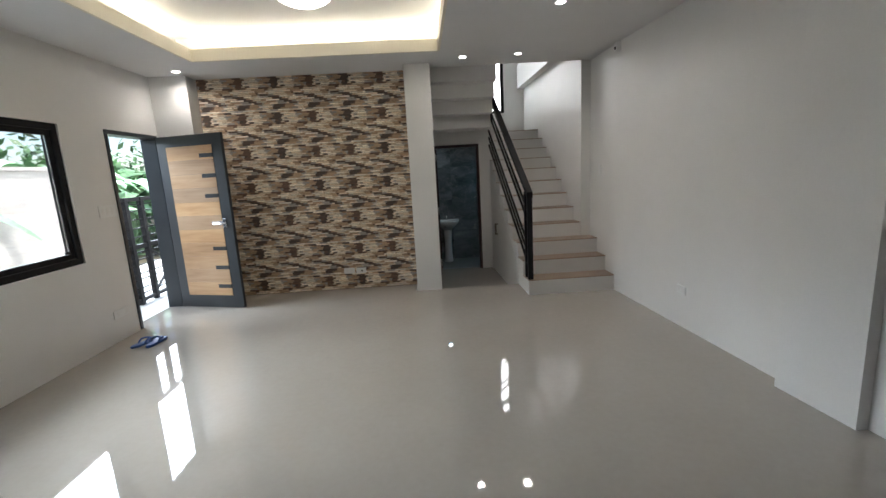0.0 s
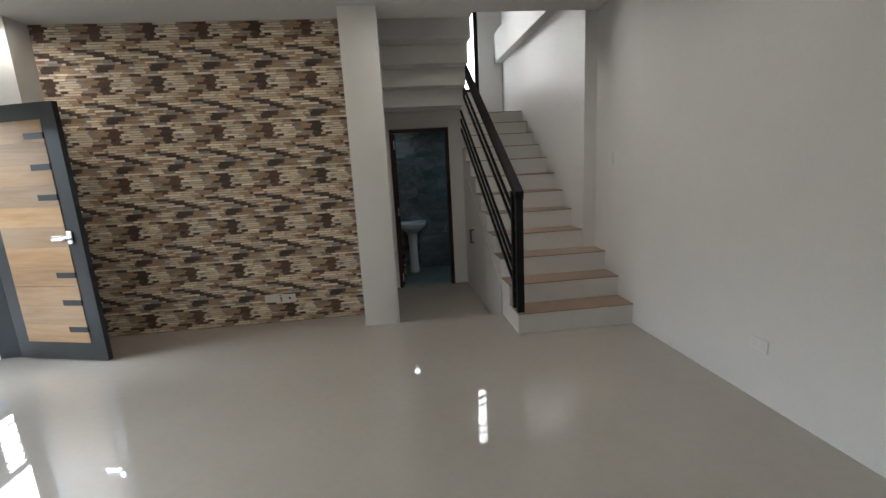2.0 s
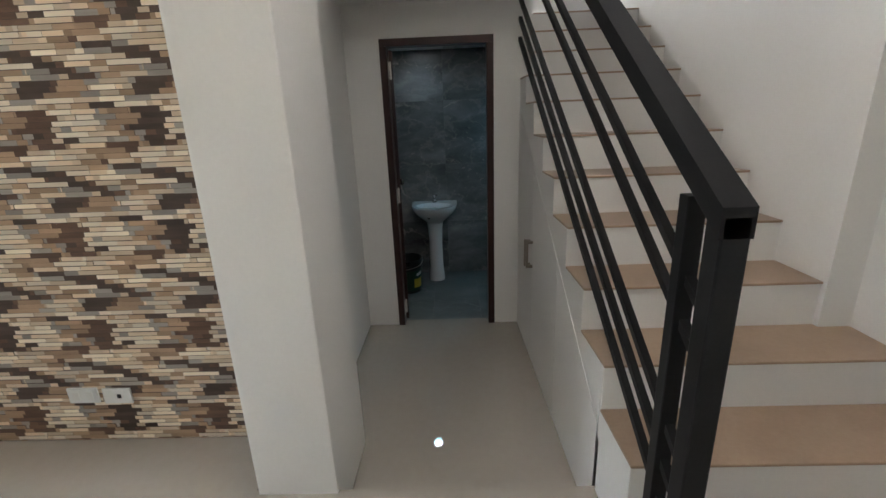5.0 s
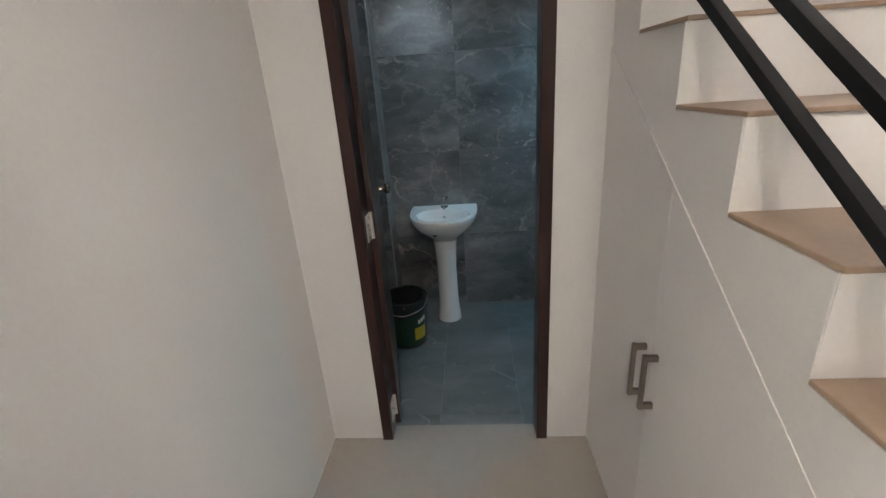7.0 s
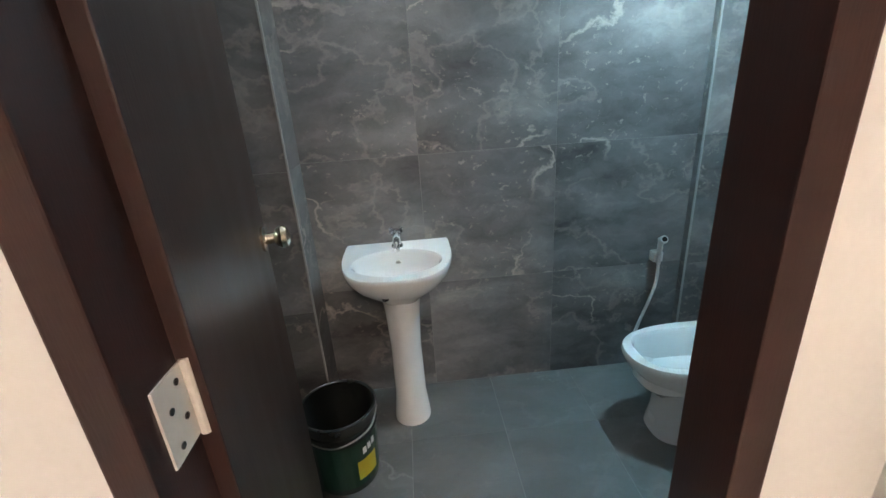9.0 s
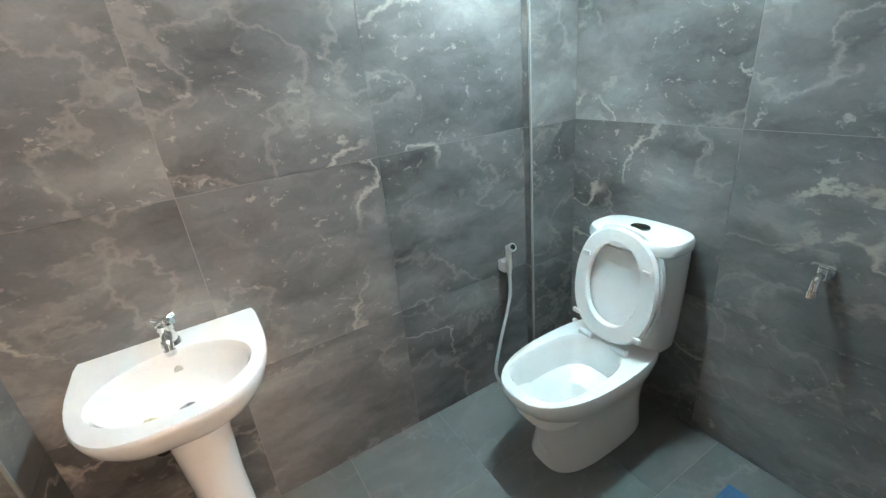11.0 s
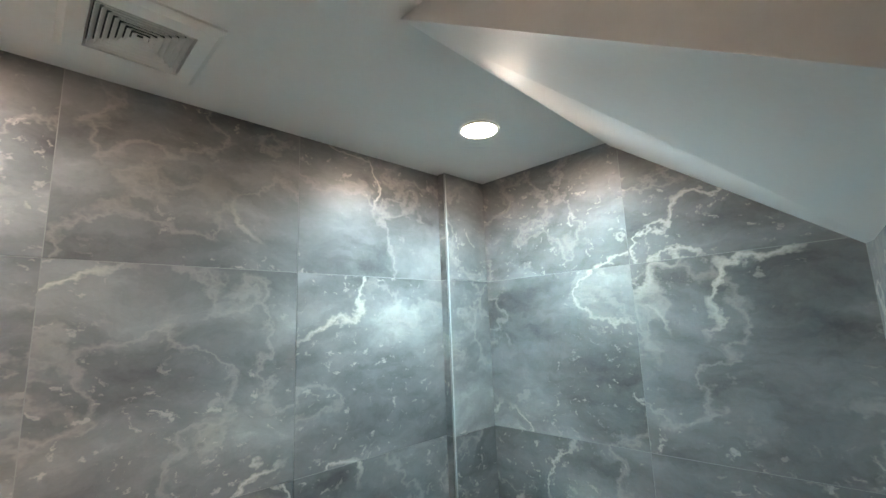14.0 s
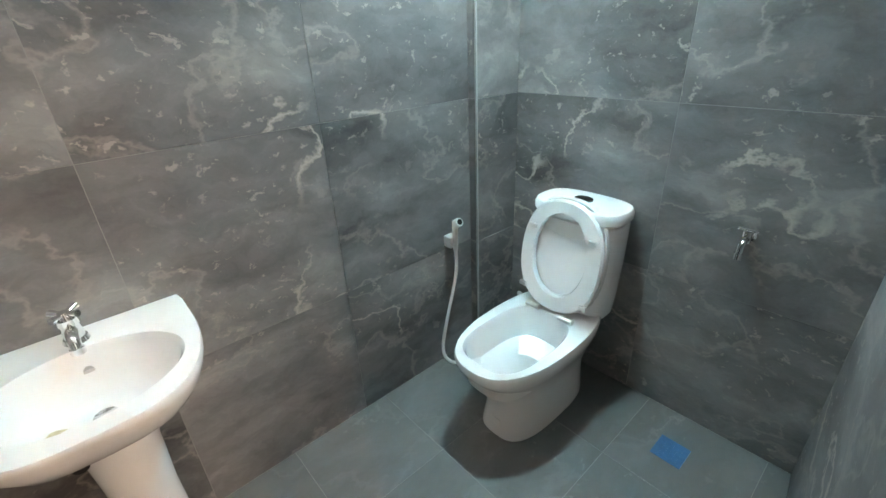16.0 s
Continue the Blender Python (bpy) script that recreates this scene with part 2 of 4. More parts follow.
# near-black that stands in for shade inside holes; also colours the sensor lens
DARK = mottled("near_black", (0.008, 0.008, 0.008), (0.014, 0.014, 0.014), 0.7, 5, 60, 0.0)
LED = glow("led_strip_warm", (1.0, 0.90, 0.70), 9.0)
DOWN = glow("downlight_lens", (1.0, 0.98, 0.95), 14.0)
DOME = glow("dome_diffuser", (1.0, 0.95, 0.86), 5.0)
BATHLENS = glow("bath_downlight_lens", (0.93, 1.0, 1.0), 12.0)
PAPERS = [mottled("wallpaper_" + n, a, b, 0.6, 6, 120, 0.1, stretch=(1, 1, 6)) for n, a, b in (
    ("cream", (0.74, 0.65, 0.51), (0.84, 0.75, 0.62)), ("sand", (0.62, 0.49, 0.345), (0.74, 0.60, 0.44)),
    ("tan", (0.34, 0.225, 0.14), (0.45, 0.30, 0.19)), ("brown", (0.10, 0.056, 0.036), (0.17, 0.097, 0.062)),
    ("umber", (0.06, 0.04, 0.03), (0.10, 0.067, 0.05)), ("grey", (0.28, 0.25, 0.215), (0.38, 0.34, 0.30)))]


for m in PAPERS:
    t = m.node_tree
    p = t.nodes["Principled BSDF"]
    source = p.inputs["Base Color"].links[0].from_socket
    geo = t.nodes.new("ShaderNodeNewGeometry")
    vary = t.nodes.new("ShaderNodeHueSaturation")
    spread = add(t, "ShaderNodeMapRange")
    spread.inputs["To Min"].default_value, spread.inputs["To Max"].default_value = 0.80, 1.25
    t.links.new(geo.outputs["Random Per Island"], spread.inputs["Value"])
    t.links.new(spread.outputs[0], vary.inputs["Value"])
    t.links.new(source, vary.inputs["Color"])
    t.links.new(vary.outputs[0], p.inputs["Base Color"])


# ---- building tools ----
def part(name, bm, material, parent=None, label="", smooth=False):
    me = bpy.data.meshes.new(name)
    bmesh.ops.recalc_face_normals(bm, faces=bm.faces)
    bm.to_mesh(me)
    bm.free()
    for mt in material if isinstance(material, (list, tuple)) else [material]:
        me.materials.append(mt)
    if smooth:
        for f in me.polygons:
            f.use_smooth = True
        me.set_sharp_from_angle(angle=radians(38))
    ob = new(name, me)
    ob.parent = parent
    if label:
        ob["label"] = label
    return ob


def thing(name, label, category, at=(0, 0, 0), turn=0, group=""):
    ob = tagged(new(name), label, category, group)
    ob.matrix_world = pose(*at, 0, 0, turn)
    return ob


def structure(ob, label, category):
    return tagged(ob, label, category, "", "structure")


def box(x0, x1, y0, y1, z0, z1, bevel=0.0, bm=None):
    bm = bm or bmesh.new()
    made = bmesh.ops.create_cube(bm, size=1.0, matrix=Matrix.Translation(((x0 + x1) / 2, (y0 + y1) / 2, (z0 + z1) / 2)) @ Matrix.Diagonal((x1 - x0, y1 - y0, z1 - z0, 1)))
    if bevel:
        edges = {e for v in made["verts"] for e in v.link_edges}
        bmesh.ops.bevel(bm, geom=list(edges), offset=bevel, segments=2, profile=0.6, affect="EDGES")
    return bm


def boxes(*rows):
    bm = bmesh.new()
    for r in rows:
        box(*r, bm=bm)
    return bm


def cyl(r0, r1, m0, m1, seg=24, bm=None, caps=True):
    """A tapered rod from point m0 to point m1."""
    bm = bm or bmesh.new()
    a, b = Vector(m0), Vector(m1)
    q = (b - a).to_track_quat("Z", "Y").to_matrix().to_4x4()
    bmesh.ops.create_cone(bm, cap_ends=caps, segments=seg, radius1=r0, radius2=r1, depth=(b - a).length, matrix=Matrix.Translation((a + b) / 2) @ q)
    return bm


def prism(points, x0, x1, axis="x", bm=None):
    """A flat outline, swept along an axis. Outline in the two other axes, in order."""
    bm = bm or bmesh.new()
    def at(u, w, d):
        return {"x": (d, u, w), "y": (u, d, w), "z": (u, w, d)}[axis]
    a = [bm.verts.new(at(u, w, x0)) for u, w in points]
    b = [bm.verts.new(at(u, w, x1)) for u, w in points]
    n = len(points)
    bm.faces.new(a)
    bm.faces.new(b[::-1])
    for i in range(n):
        bm.faces.new((a[i], b[i], b[(i + 1) % n], a[(i + 1) % n]))
    return bm


def rings(loops, closed_top=True, closed_bottom=True, bm=None):
    """A skin over rings of equally many points."""
    bm = bm or bmesh.new()
    rows = [[bm.verts.new(p) for p in ring] for ring in loops]
    n = len(rows[0])
    for a, b in zip(rows, rows[1:]):
        for i in range(n):
            bm.faces.new((a[i], a[(i + 1) % n], b[(i + 1) % n], b[i]))
    if closed_bottom:
        bm.faces.new(rows[0])
    if closed_top:
        bm.faces.new(rows[-1][::-1])
    return bm


def tube(points, radius, seg=10, bm=None):
    """A round tube along a smooth line through the points."""
    pts = [Vector(p) for p in points]
    fine = []
    for i in range(len(pts) - 1):
        p0, p1, p2, p3 = pts[max(i - 1, 0)], pts[i], pts[i + 1], pts[min(i + 2, len(pts) - 1)]
        for k in range(8):
            u = k / 8
            fine.append(0.5 * ((2 * p1) + (p2 - p0) * u + (2 * p0 - 5 * p1 + 4 * p2 - p3) * u * u + (3 * p1 - p0 - 3 * p2 + p3) * u ** 3))
    fine.append(pts[-1])
    loops, up = [], Vector((0.31, 0.2, 0.93)).normalized()
    for i, p in enumerate(fine):
        d = (fine[min(i + 1, len(fine) - 1)] - fine[max(i - 1, 0)]).normalized()
        side = d.cross(up).normalized()
        over = side.cross(d)
        loops.append([p + radius * (math.cos(a) * side + math.sin(a) * over) for a in (2 * math.pi * k / seg for k in range(seg))])
    return rings(loops, bm=bm)


def wall_with_holes(axis, at, thick, u0, u1, z0, z1, holes):
    """A wall across an axis with real openings, as one mesh."""
    us = sorted({u0, u1, *[h[i] for h in holes for i in (0, 1)]})
    zs = sorted({z0, z1, *[h[i] for h in holes for i in (2, 3)]})
    bm = bmesh.new()
    for a, b in zip(us, us[1:]):
        run = None
        for c, d in zip(zs, zs[1:]):
            solid = not any(h[0] <= a and b <= h[1] and h[2] <= c and d <= h[3] for h in holes)
            if solid:
                run = (run[0], d) if run else (c, d)
            if run and (not solid or d == zs[-1]):
                if axis == "x":
                    box(at, at + thick, a, b, run[0], run[1], bm=bm)
                else:
                    box(a, b, at, at + thick, run[0], run[1], bm=bm)
                run = None
    bmesh.ops.remove_doubles(bm, verts=bm.verts, dist=1e-5)
    return bm


# ---- living room shell ----
floor_living = structure(part("floor", boxes((LW - 0.15, RW + 0.4, REAR, 5.89, BF - 0.2, F), (LW - 0.15, 0.36, 5.89, ACC, BF - 0.2, F)), POLISHED), "polished cream porcelain floor of the living room", "floor")
structure(part("floor_hall", box(HL - 0.1, HR + 0.1, 5.892, DW + 0.075, -0.3, 0.0), POLISHED), "polished cream porcelain floor of the sunken hall", "floor")
structure(part("wall_west", wall_with_holes("x", LW - 0.15, 0.15, REAR, 6.34, F, C + 0.5, [(2.9, 4.565, 0.985, 2.18), (5.09, 5.92, F, 2.185)]), WHITE), "white painted wall with window and front door", "wall")
structure(part("wall_south", box(LW - 0.15, RW + 0.4, REAR - 0.15, REAR, F, C + 0.5), WHITE), "plain white painted wall", "wall")
EAST = lambda y: RW + 0.0425 * max(0.0, 5.376 - y)
east_bm = prism([(EAST(REAR), REAR), (RW, 5.376), (RW, 6.10), (RW + 0.4, 6.10), (RW + 0.4, REAR)], F, TOP, "z")
box(2.52, RW + 0.15, 6.10, DW + 0.07, F, TOP, bm=east_bm)
structure(part("wall_east", east_bm, WHITE), "white painted side wall along the stairs", "wall")
structure(part("wall_stair_east", prism([(DW + 0.07, 1.72), (8.41, 2.25), (BB + 0.15, 2.25), (BB + 0.15, TOP), (DW + 0.07, TOP)], 2.52, RW + 0.15), WHITE), "white painted wall beside the upper steps", "wall")
structure(part("pilaster", prism([(2.652, 3.10), (2.692, 2.62), (2.80, 2.62), (2.80, 3.10)], F, C, "z"), WHITE), "shallow white wall pilaster", "pilaster")
structure(part("wall_north", box(LW - 0.15, HL - 0.12, ACC, ACC + 0.15, F, C + 0.5), WHITE), "wall behind the stone-look wallpaper", "wall")
structure(part("pier", box(LW, -2.085, 5.955, ACC, F, C), WHITE), "white corner pier beside the front door", "pier")
structure(part("pillar", box(0.378, 0.682, 5.872, 6.33, 0.0, C, 0.006), WHITE), "white square pillar at the hall corner", "pillar")
structure(part("wall_hall", boxes((HL - 0.12, HL, ACC + 0.05, DW + 0.075, BF, TOP), (HL - 0.12, HL, DW + 0.075, BB + 0.15, 2.2, TOP)), WHITE), "white hall wall", "wall")

# ceiling with a raised tray and a hidden light strip
TX0, TX1, TY0, TY1 = -1.72, 0.76, 2.9, 5.385
ceil_bm = boxes((LW, TX0, REAR, 5.965, C, C + 0.12), (TX1, RW + 0.38, REAR, 5.965, C, C + 0.12), (TX0, TX1, REAR, TY0, C, C + 0.12), (TX0, TX1, TY1, 5.965, C, C + 0.12), (LW, HL - 0.02, 5.965, ACC, C, C + 0.12))
box(TX0 - 0.24, TX1 + 0.24, TY0 - 0.24, TY1 + 0.24, C + 0.29, C + 0.35, bm=ceil_bm)
W = 0.24
for r in ((TX0 - W - 0.02, TX0 - W, TY0 - W, TY1 + W), (TX1 + W, TX1 + W + 0.02, TY0 - W, TY1 + W), (TX0 - W, TX1 + W, TY0 - W - 0.02, TY0 - W), (TX0 - W, TX1 + W, TY1 + W, TY1 + W + 0.02)):
    box(*r, C + 0.12, C + 0.29, bm=ceil_bm)
structure(part("ceiling", ceil_bm, CEIL), "white plaster ceiling with a recessed tray", "ceiling")
lip = bmesh.new()
for r in ((TX0 - 0.02, TX0 + 0.004, TY0, TY1), (TX1 - 0.004, TX1 + 0.02, TY0, TY1), (TX0, TX1, TY0 - 0.02, TY0 + 0.004), (TX0, TX1, TY1 - 0.004, TY1 + 0.02)):
    box(*r, C - 0.003, C + 0.118, bm=lip)
structure(part("trim", lip, CREAM), "cream lip round the ceiling tray", "cove")
for a, b in (((TX0 - 0.14, TY0), (TX0 - 0.14, TY1)), ((TX1 + 0.14, TY0), (TX1 + 0.14, TY1)), ((TX0, TY0 - 0.14), (TX1, TY0 - 0.14)), ((TX0, TY1 + 0.14), (TX1, TY1 + 0.14))):
    strip = thing("cove_light", "warm white light strip hidden in the ceiling tray", "strip light", group="cove lights")
    part("strip", box(min(a[0], b[0]) - 0.02, max(a[0], b[0]) + 0.02, min(a[1], b[1]) - 0.02, max(a[1], b[1]) + 0.02, C + 0.122, C + 0.14), LED, strip)


# ---- stairs ----
RISE, GOING, Y1 = 0.1765, 0.25, 5.375


def nose(n):
    return Y1 + GOING * (min(n, 9) - 1) + 0.236 * max(0, n - 9)


def level(n):
    return F + RISE * min(n, 8) + 0.158 * max(0, n - 8)


SL = 1.625


def aslant(bm):
    """The open side of the stairs runs slightly askew to the room."""
    for v in bm.verts:
        if v.co.x < 1.66:
            v.co.x += 0.03 - 0.021 * (v.co.y - 5.375)
    return bm


steps = structure(new("staircase"), "white concrete staircase with tan tiled treads", "stairs")
for n in range(1, 13):
    y0, z1 = nose(n), level(n)
    xr = 2.64 if n <= 3 else 2.52
    y1 = nose(n + 1) if n < 12 else y0 + 0.12
    low = F if n <= 2 else z1 - RISE - (0.14 if n < 9 else 0.03)
    if n > 2:
        body = prism([(y0, z1 - 0.010), (y0, z1 - RISE - 0.001), (y0, low + 0.0), (y1, low + RISE * 0.85), (y1, z1 - 0.010)], SL, xr)
    else:
        body = box(SL, xr, y0, y1, low, z1 - 0.010)
    s = part("step", aslant(body), WHITE, steps)
    part("tread", aslant(box(SL - 0.004, xr, y0 - 0.008, y1, z1 - 0.010, z1, 0.003)), TREAD, s, "tan stone tread")
# landing and its far walls
part("landing", box(SL, 2.52, nose(12) + 0.12, BB, 2.203, max(2.215, level(12))), WHITE, steps)
# panel that closes the space below the flight
side = [(5.89, 0.0), (DW, 0.0), (DW, 1.553), (6.75, 1.012), (5.89, 0.447)]
tooth = [(5.89, 0.02), (DW, 0.02)]
for n in range(9, 2, -1):
    yy, zz = nose(n), level(n)
    tooth += [(min(yy + GOING, DW), zz - 0.012), (yy + 0.002, zz - 0.012)]
tooth += [(5.89, F + RISE * 2 - 0.012)]
tooth = [p for i, p in enumerate(tooth) if p not in tooth[:i]]
structure(part("stair_side", aslant(prism(tooth, SL - 0.003, SL + 0.034)), WHITE), "white stepped side of the staircase", "stairs")
structure(part("wall_under_stairs", aslant(prism(side, HR, SL + 0.03)), WHITE), "white panelled wall below the stairs", "wall")
# flush cupboard doors below the seam
cup = thing("stair_cupboard", "flush white cupboard doors below the stairs with steel bar handles", "cupboard")
SEAM = [(7.573, 1.545), (6.75, 1.01)]
sl = (SEAM[0][1] - SEAM[1][1]) / (SEAM[0][0] - SEAM[1][0])
for ya, yb, hy in ((7.084, 7.57, 7.115), (6.50, 7.078, 7.045)):
    d = part("door", aslant(prism([(ya, 0.03), (yb, 0.03), (yb, 1.549 + sl * (yb - 7.573)), (ya, 1.549 + sl * (ya - 7.573))], HR - 0.0012, HR + 0.001)), WHITE, cup)
    hz = 0.70 if hy > 7.08 else 0.71
    h = box(HR - 0.042, HR - 0.030, hy - 0.007, hy + 0.007, hz - 0.085, hz + 0.085, 0.003)
    for e in (-0.075, 0.075):
        box(HR - 0.034, HR - 0.004, hy - 0.006, hy + 0.006, hz + e - 0.008, hz + e + 0.008, bm=h)
    part("handle", aslant(h), HANDLE, d, "brushed steel bar handle")

# upper flight, stepped below
US, UG = 0.18, 0.20
prof = [(DW + 0.07, 2.20)]
for k in range(8):
    prof += [(7.12 - UG * k, 2.20 + US * k), (7.12 - UG * k, 2.20 + US * (k + 1))]
top = prof[-1]
prof += [(top[0] - 0.02, top[1]), (top[0] - 0.02, top[1] + 0.3), (DW + 0.07, 2.75)]
structure(part("upper_flight", prism(prof, HL, 1.56), WHITE), "white stepped soffit of the upper stair flight", "stairs")

# stairwell walls above
structure(part("wall_stair_north", wall_with_holes("y", BB, 0.15, HL, RW + 0.15, 2.2, TOP, [(1.20, 2.15, 2.62, 3.95)]), WHITE), "white wall with tall window at the stair landing", "wall")
structure(part("wall_stair_south", box(HL - 0.12, RW + 0.15, 5.965, 6.09, C, TOP), WHITE), "wall above the living room ceiling", "wall")
structure(part("ceiling_stairwell", box(HL - 0.12, RW + 0.15, 5.965, BB + 0.15, TOP, TOP + 0.1), CEIL), "white stairwell ceiling", "ceiling")
structure(part("beam", box(2.40, 2.52, 6.5, BB, 3.04, 3.45), WHITE), "white concrete beam along the stair wall", "beam")

win2 = structure(new("window_2"), "tall black-framed stair window bright with daylight", "window")
for r in ((1.20, 1.25), (1.64, 1.68), (2.09, 2.15)):
    part("frame", box(r[0], r[1], BB + 0.02, BB + 0.08, 2.62, 3.95, 0.004), BLACK, win2)
for r in ((2.62, 2.67), (3.90, 3.95)):
    part("frame", box(1.25, 2.09, BB + 0.02, BB + 0.08, *r, 0.004), BLACK, win2)
for r in ((1.25, 1.64), (1.68, 2.09)):
    pane = part("pane", box(r[0], r[1], BB + 0.045, BB + 0.051, 2.67, 3.90), GLASS, win2)
    pane.visible_shadow = False

# railing
rail = thing("stair_railing", "black painted steel stair railing with sloping bars", "railing")
RX, SLOPE = 1.684, 0.70
part("post", box(RX - 0.028, RX + 0.028, 5.385, 5.441, F + RISE, 1.315, 0.004), BLACK, rail)
part("post", box(RX - 0.03, RX + 0.012, 5.51, 5.55, F + RISE, 1.33, 0.003), BLACK, rail)
part("post", box(RX - 0.12, RX - 0.07, 7.88, 7.93, F + RISE * 11, 3.06, 0.003), BLACK, rail)


def sloped(y0, y1, z0, high, wide, xc=RX):
    d = SLOPE * (y1 - y0)
    bm = prism([(y0, z0 - high / 2), (y1, z0 + d - high / 2), (y1, z0 + d + high / 2), (y0, z0 + high / 2)], xc - wide / 2, xc + wide / 2)
    for v in bm.verts:
        v.co.x -= 0.038 * (v.co.y - 5.385)
    return bm


part("handrail", sloped(5.385, 7.93, 1.30, 0.062, 0.066), BLACK, rail)
for z0 in (0.465, 0.58, 0.69, 0.98, 1.09):
    part("bar", sloped(5.44, 7.88, z0, 0.026, 0.022), BLACK, rail)
rail2 = thing("landing_railing", "black steel railing of the upper flight", "railing")
part("post", box(1.64, 1.69, 7.72, 7.77, 2.35, 3.05, 0.003), BLACK, rail2)
for z0 in (2.62, 2.74, 3.0):
    d = -0.9 * 1.5
    part("bar", prism([(7.74, z0 - 0.014), (6.24, z0 + 1.35 - 0.014), (6.24, z0 + 1.35 + 0.014), (7.74, z0 + 0.014)], 1.642, 1.672), BLACK, rail2)


# ---- bathroom shell ----
DOOR0, DOOR1, DH = 0.705, 1.432, 2.0
structure(part("wall_bath_south", wall_with_holes("y", DW, 0.075, HL, HR + 0.06, BF, 2.3, [(DOOR0, DOOR1, BF, DH)]), WHITE), "white wall round the bathroom door", "wall")
structure(part("floor_bath", box(BL - 0.1, BR + 0.1, DW + 0.03, BB + 0.1, BF - 0.2, BF - 0.0012), GROUT), "grey tiled bathroom floor", "floor")
structure(part("ceiling_bath", boxes((BL - 0.05, 1.58, DW + 0.075, BB, BC, BC + 0.013), (1.58, BR + 0.05, 8.395, BB, BC, BC + 0.013)), CEIL), "white bathroom ceiling", "ceiling")
soff = bmesh.new()
corner = [(1.58, 8.405, BC - 0.002), (BR + 0.03, 8.412, BC - 0.014), (BR + 0.03, 7.64, 1.535), (1.58, 7.64, 1.63)]
low = [soff.verts.new(p) for p in corner]
high = [soff.verts.new((x, y, z + 0.03)) for x, y, z in corner]
soff.faces.new(low)
soff.faces.new(high[::-1])
for k in range(4):
    soff.faces.new((low[k], high[k], high[(k + 1) % 4], low[(k + 1) % 4]))
structure(part("ceiling_slope", soff, CEIL), "sloping white underside of the stairs in the bathroom", "ceiling")
structure(part("cheek", prism([(7.66, 1.64), (8.405, BC - 0.004), (7.66, BC - 0.004)], 1.572, 1.586), CEIL), "white triangular side below the stair flight", "wall")
structure(part("wall_bath_back", box(BL - 0.1, BR + 0.1, BB + 0.0012, BB + 0.14, BF, 2.2), GROUT), "marble tiled back wall", "wall")
structure(part("wall_bath_east", box(BR + 0.0012, BR + 0.1, DW + 0.075, BB + 0.1, BF, 2.2), GROUT), "marble tiled side wall", "wall")
structure(part("wall_bath_west", box(BL - 0.06, BL - 0.0012, DW + 0.075, BB + 0.1, BF, 2.2), GROUT), "marble tiled side wall", "wall")


# ---- bathroom tiles ----
def tile_mesh(w, h, d=0.010):
    me = bpy.data.meshes.new("tile")
    bm = box(-w / 2, w / 2, -d / 2, d / 2, -h / 2, h / 2)
    bm.to_mesh(me)
    bm.free()
    return me


tile_meshes = {}


def tiles(parent, material, place, us, vs, gap=0.0024, name="tile"):
    """Tiles between the joints us and vs; place(u, v) is a tile's pose on its surface."""
    for a, b in zip(us, us[1:]):
        for c, d in zip(vs, vs[1:]):
            key = (round(b - a - gap, 3), round(d - c - gap, 3), material.name)
            if key not in tile_meshes:
                tile_meshes[key] = tile_mesh(key[0], key[1])
                tile_meshes[key].materials.append(material)
            ob = new(name, tile_meshes[key])
            ob.parent = parent
            ob.matrix_world = place((a + b) / 2, (c + d) / 2)


ZS = [BF, 0.452, 1.055, 1.672, 2.168]

# columns in the two back corners
colr = structure(part("pipe_column_east", box(2.322, BR, 9.042, BB + 0.02, BF, BC), GROUT), "marble tiled pipe column beside the toilet", "column")
coll = structure(part("pipe_column_west", box(BL, 0.568, 8.892, BB + 0.02, BF, BC), GROUT), "marble tiled pipe column behind the door", "column")
for col, x, y in ((colr, 2.311, 9.031), (coll, 0.579, 8.881)):
    part("edge_trim", box(x - 0.004, x + 0.004, y - 0.004, y + 0.004, BF, BC, 0.0015), TRIM, col, "pale plastic edge trim")

# ---- bathroom door ----
door2 = structure(new("door_2"), "dark maroon wooden bathroom door standing open inwards", "door")
Y0, Y2 = DW - 0.012, DW + 0.088
part("door_frame", box(DOOR0, DOOR0 + 0.045, Y0, Y2, -0.002, DH - 0.045, 0.003), MAROON, door2)
part("door_frame", box(DOOR1 - 0.045, DOOR1, Y0, Y2, -0.002, DH - 0.045, 0.003), MAROON, door2)
part("door_frame", box(DOOR0, DOOR1, Y0, Y2, DH - 0.045, DH, 0.003), MAROON, door2)
leaf = part("leaf", box(0.0, 0.635, -0.018, 0.018, -0.075, 1.86, 0.003), MAROON, door2)
leaf.matrix_world = pose(0.755, Y2 - 0.006, 0.085, 0, 0, 100.5)
for hz in (0.12, 0.985, 1.82):
    h = box(DOOR0 + 0.044, DOOR0 + 0.048, Y2 - 0.066, Y2 - 0.004, hz - 0.052, hz + 0.052, 0.001)
    cyl(0.007, 0.007, (DOOR0 + 0.052, Y2 - 0.002, hz - 0.055), (DOOR0 + 0.052, Y2 - 0.002, hz + 0.055), 12, h)
    hg = part("hinge", h, NICKEL, door2, "pale satin metal butt hinge")
    for k in (-0.036, -0.012, 0.012, 0.036):
        yy = Y2 - 0.045 + 0.022 * (k in (-0.012, 0.036))
        part("screw", cyl(0.0046, 0.0046, (DOOR0 + 0.047, yy, hz + k), (DOOR0 + 0.0492, yy, hz + k), 10), DARKCHROME, hg, "dark screw head")
kn = bmesh.new()
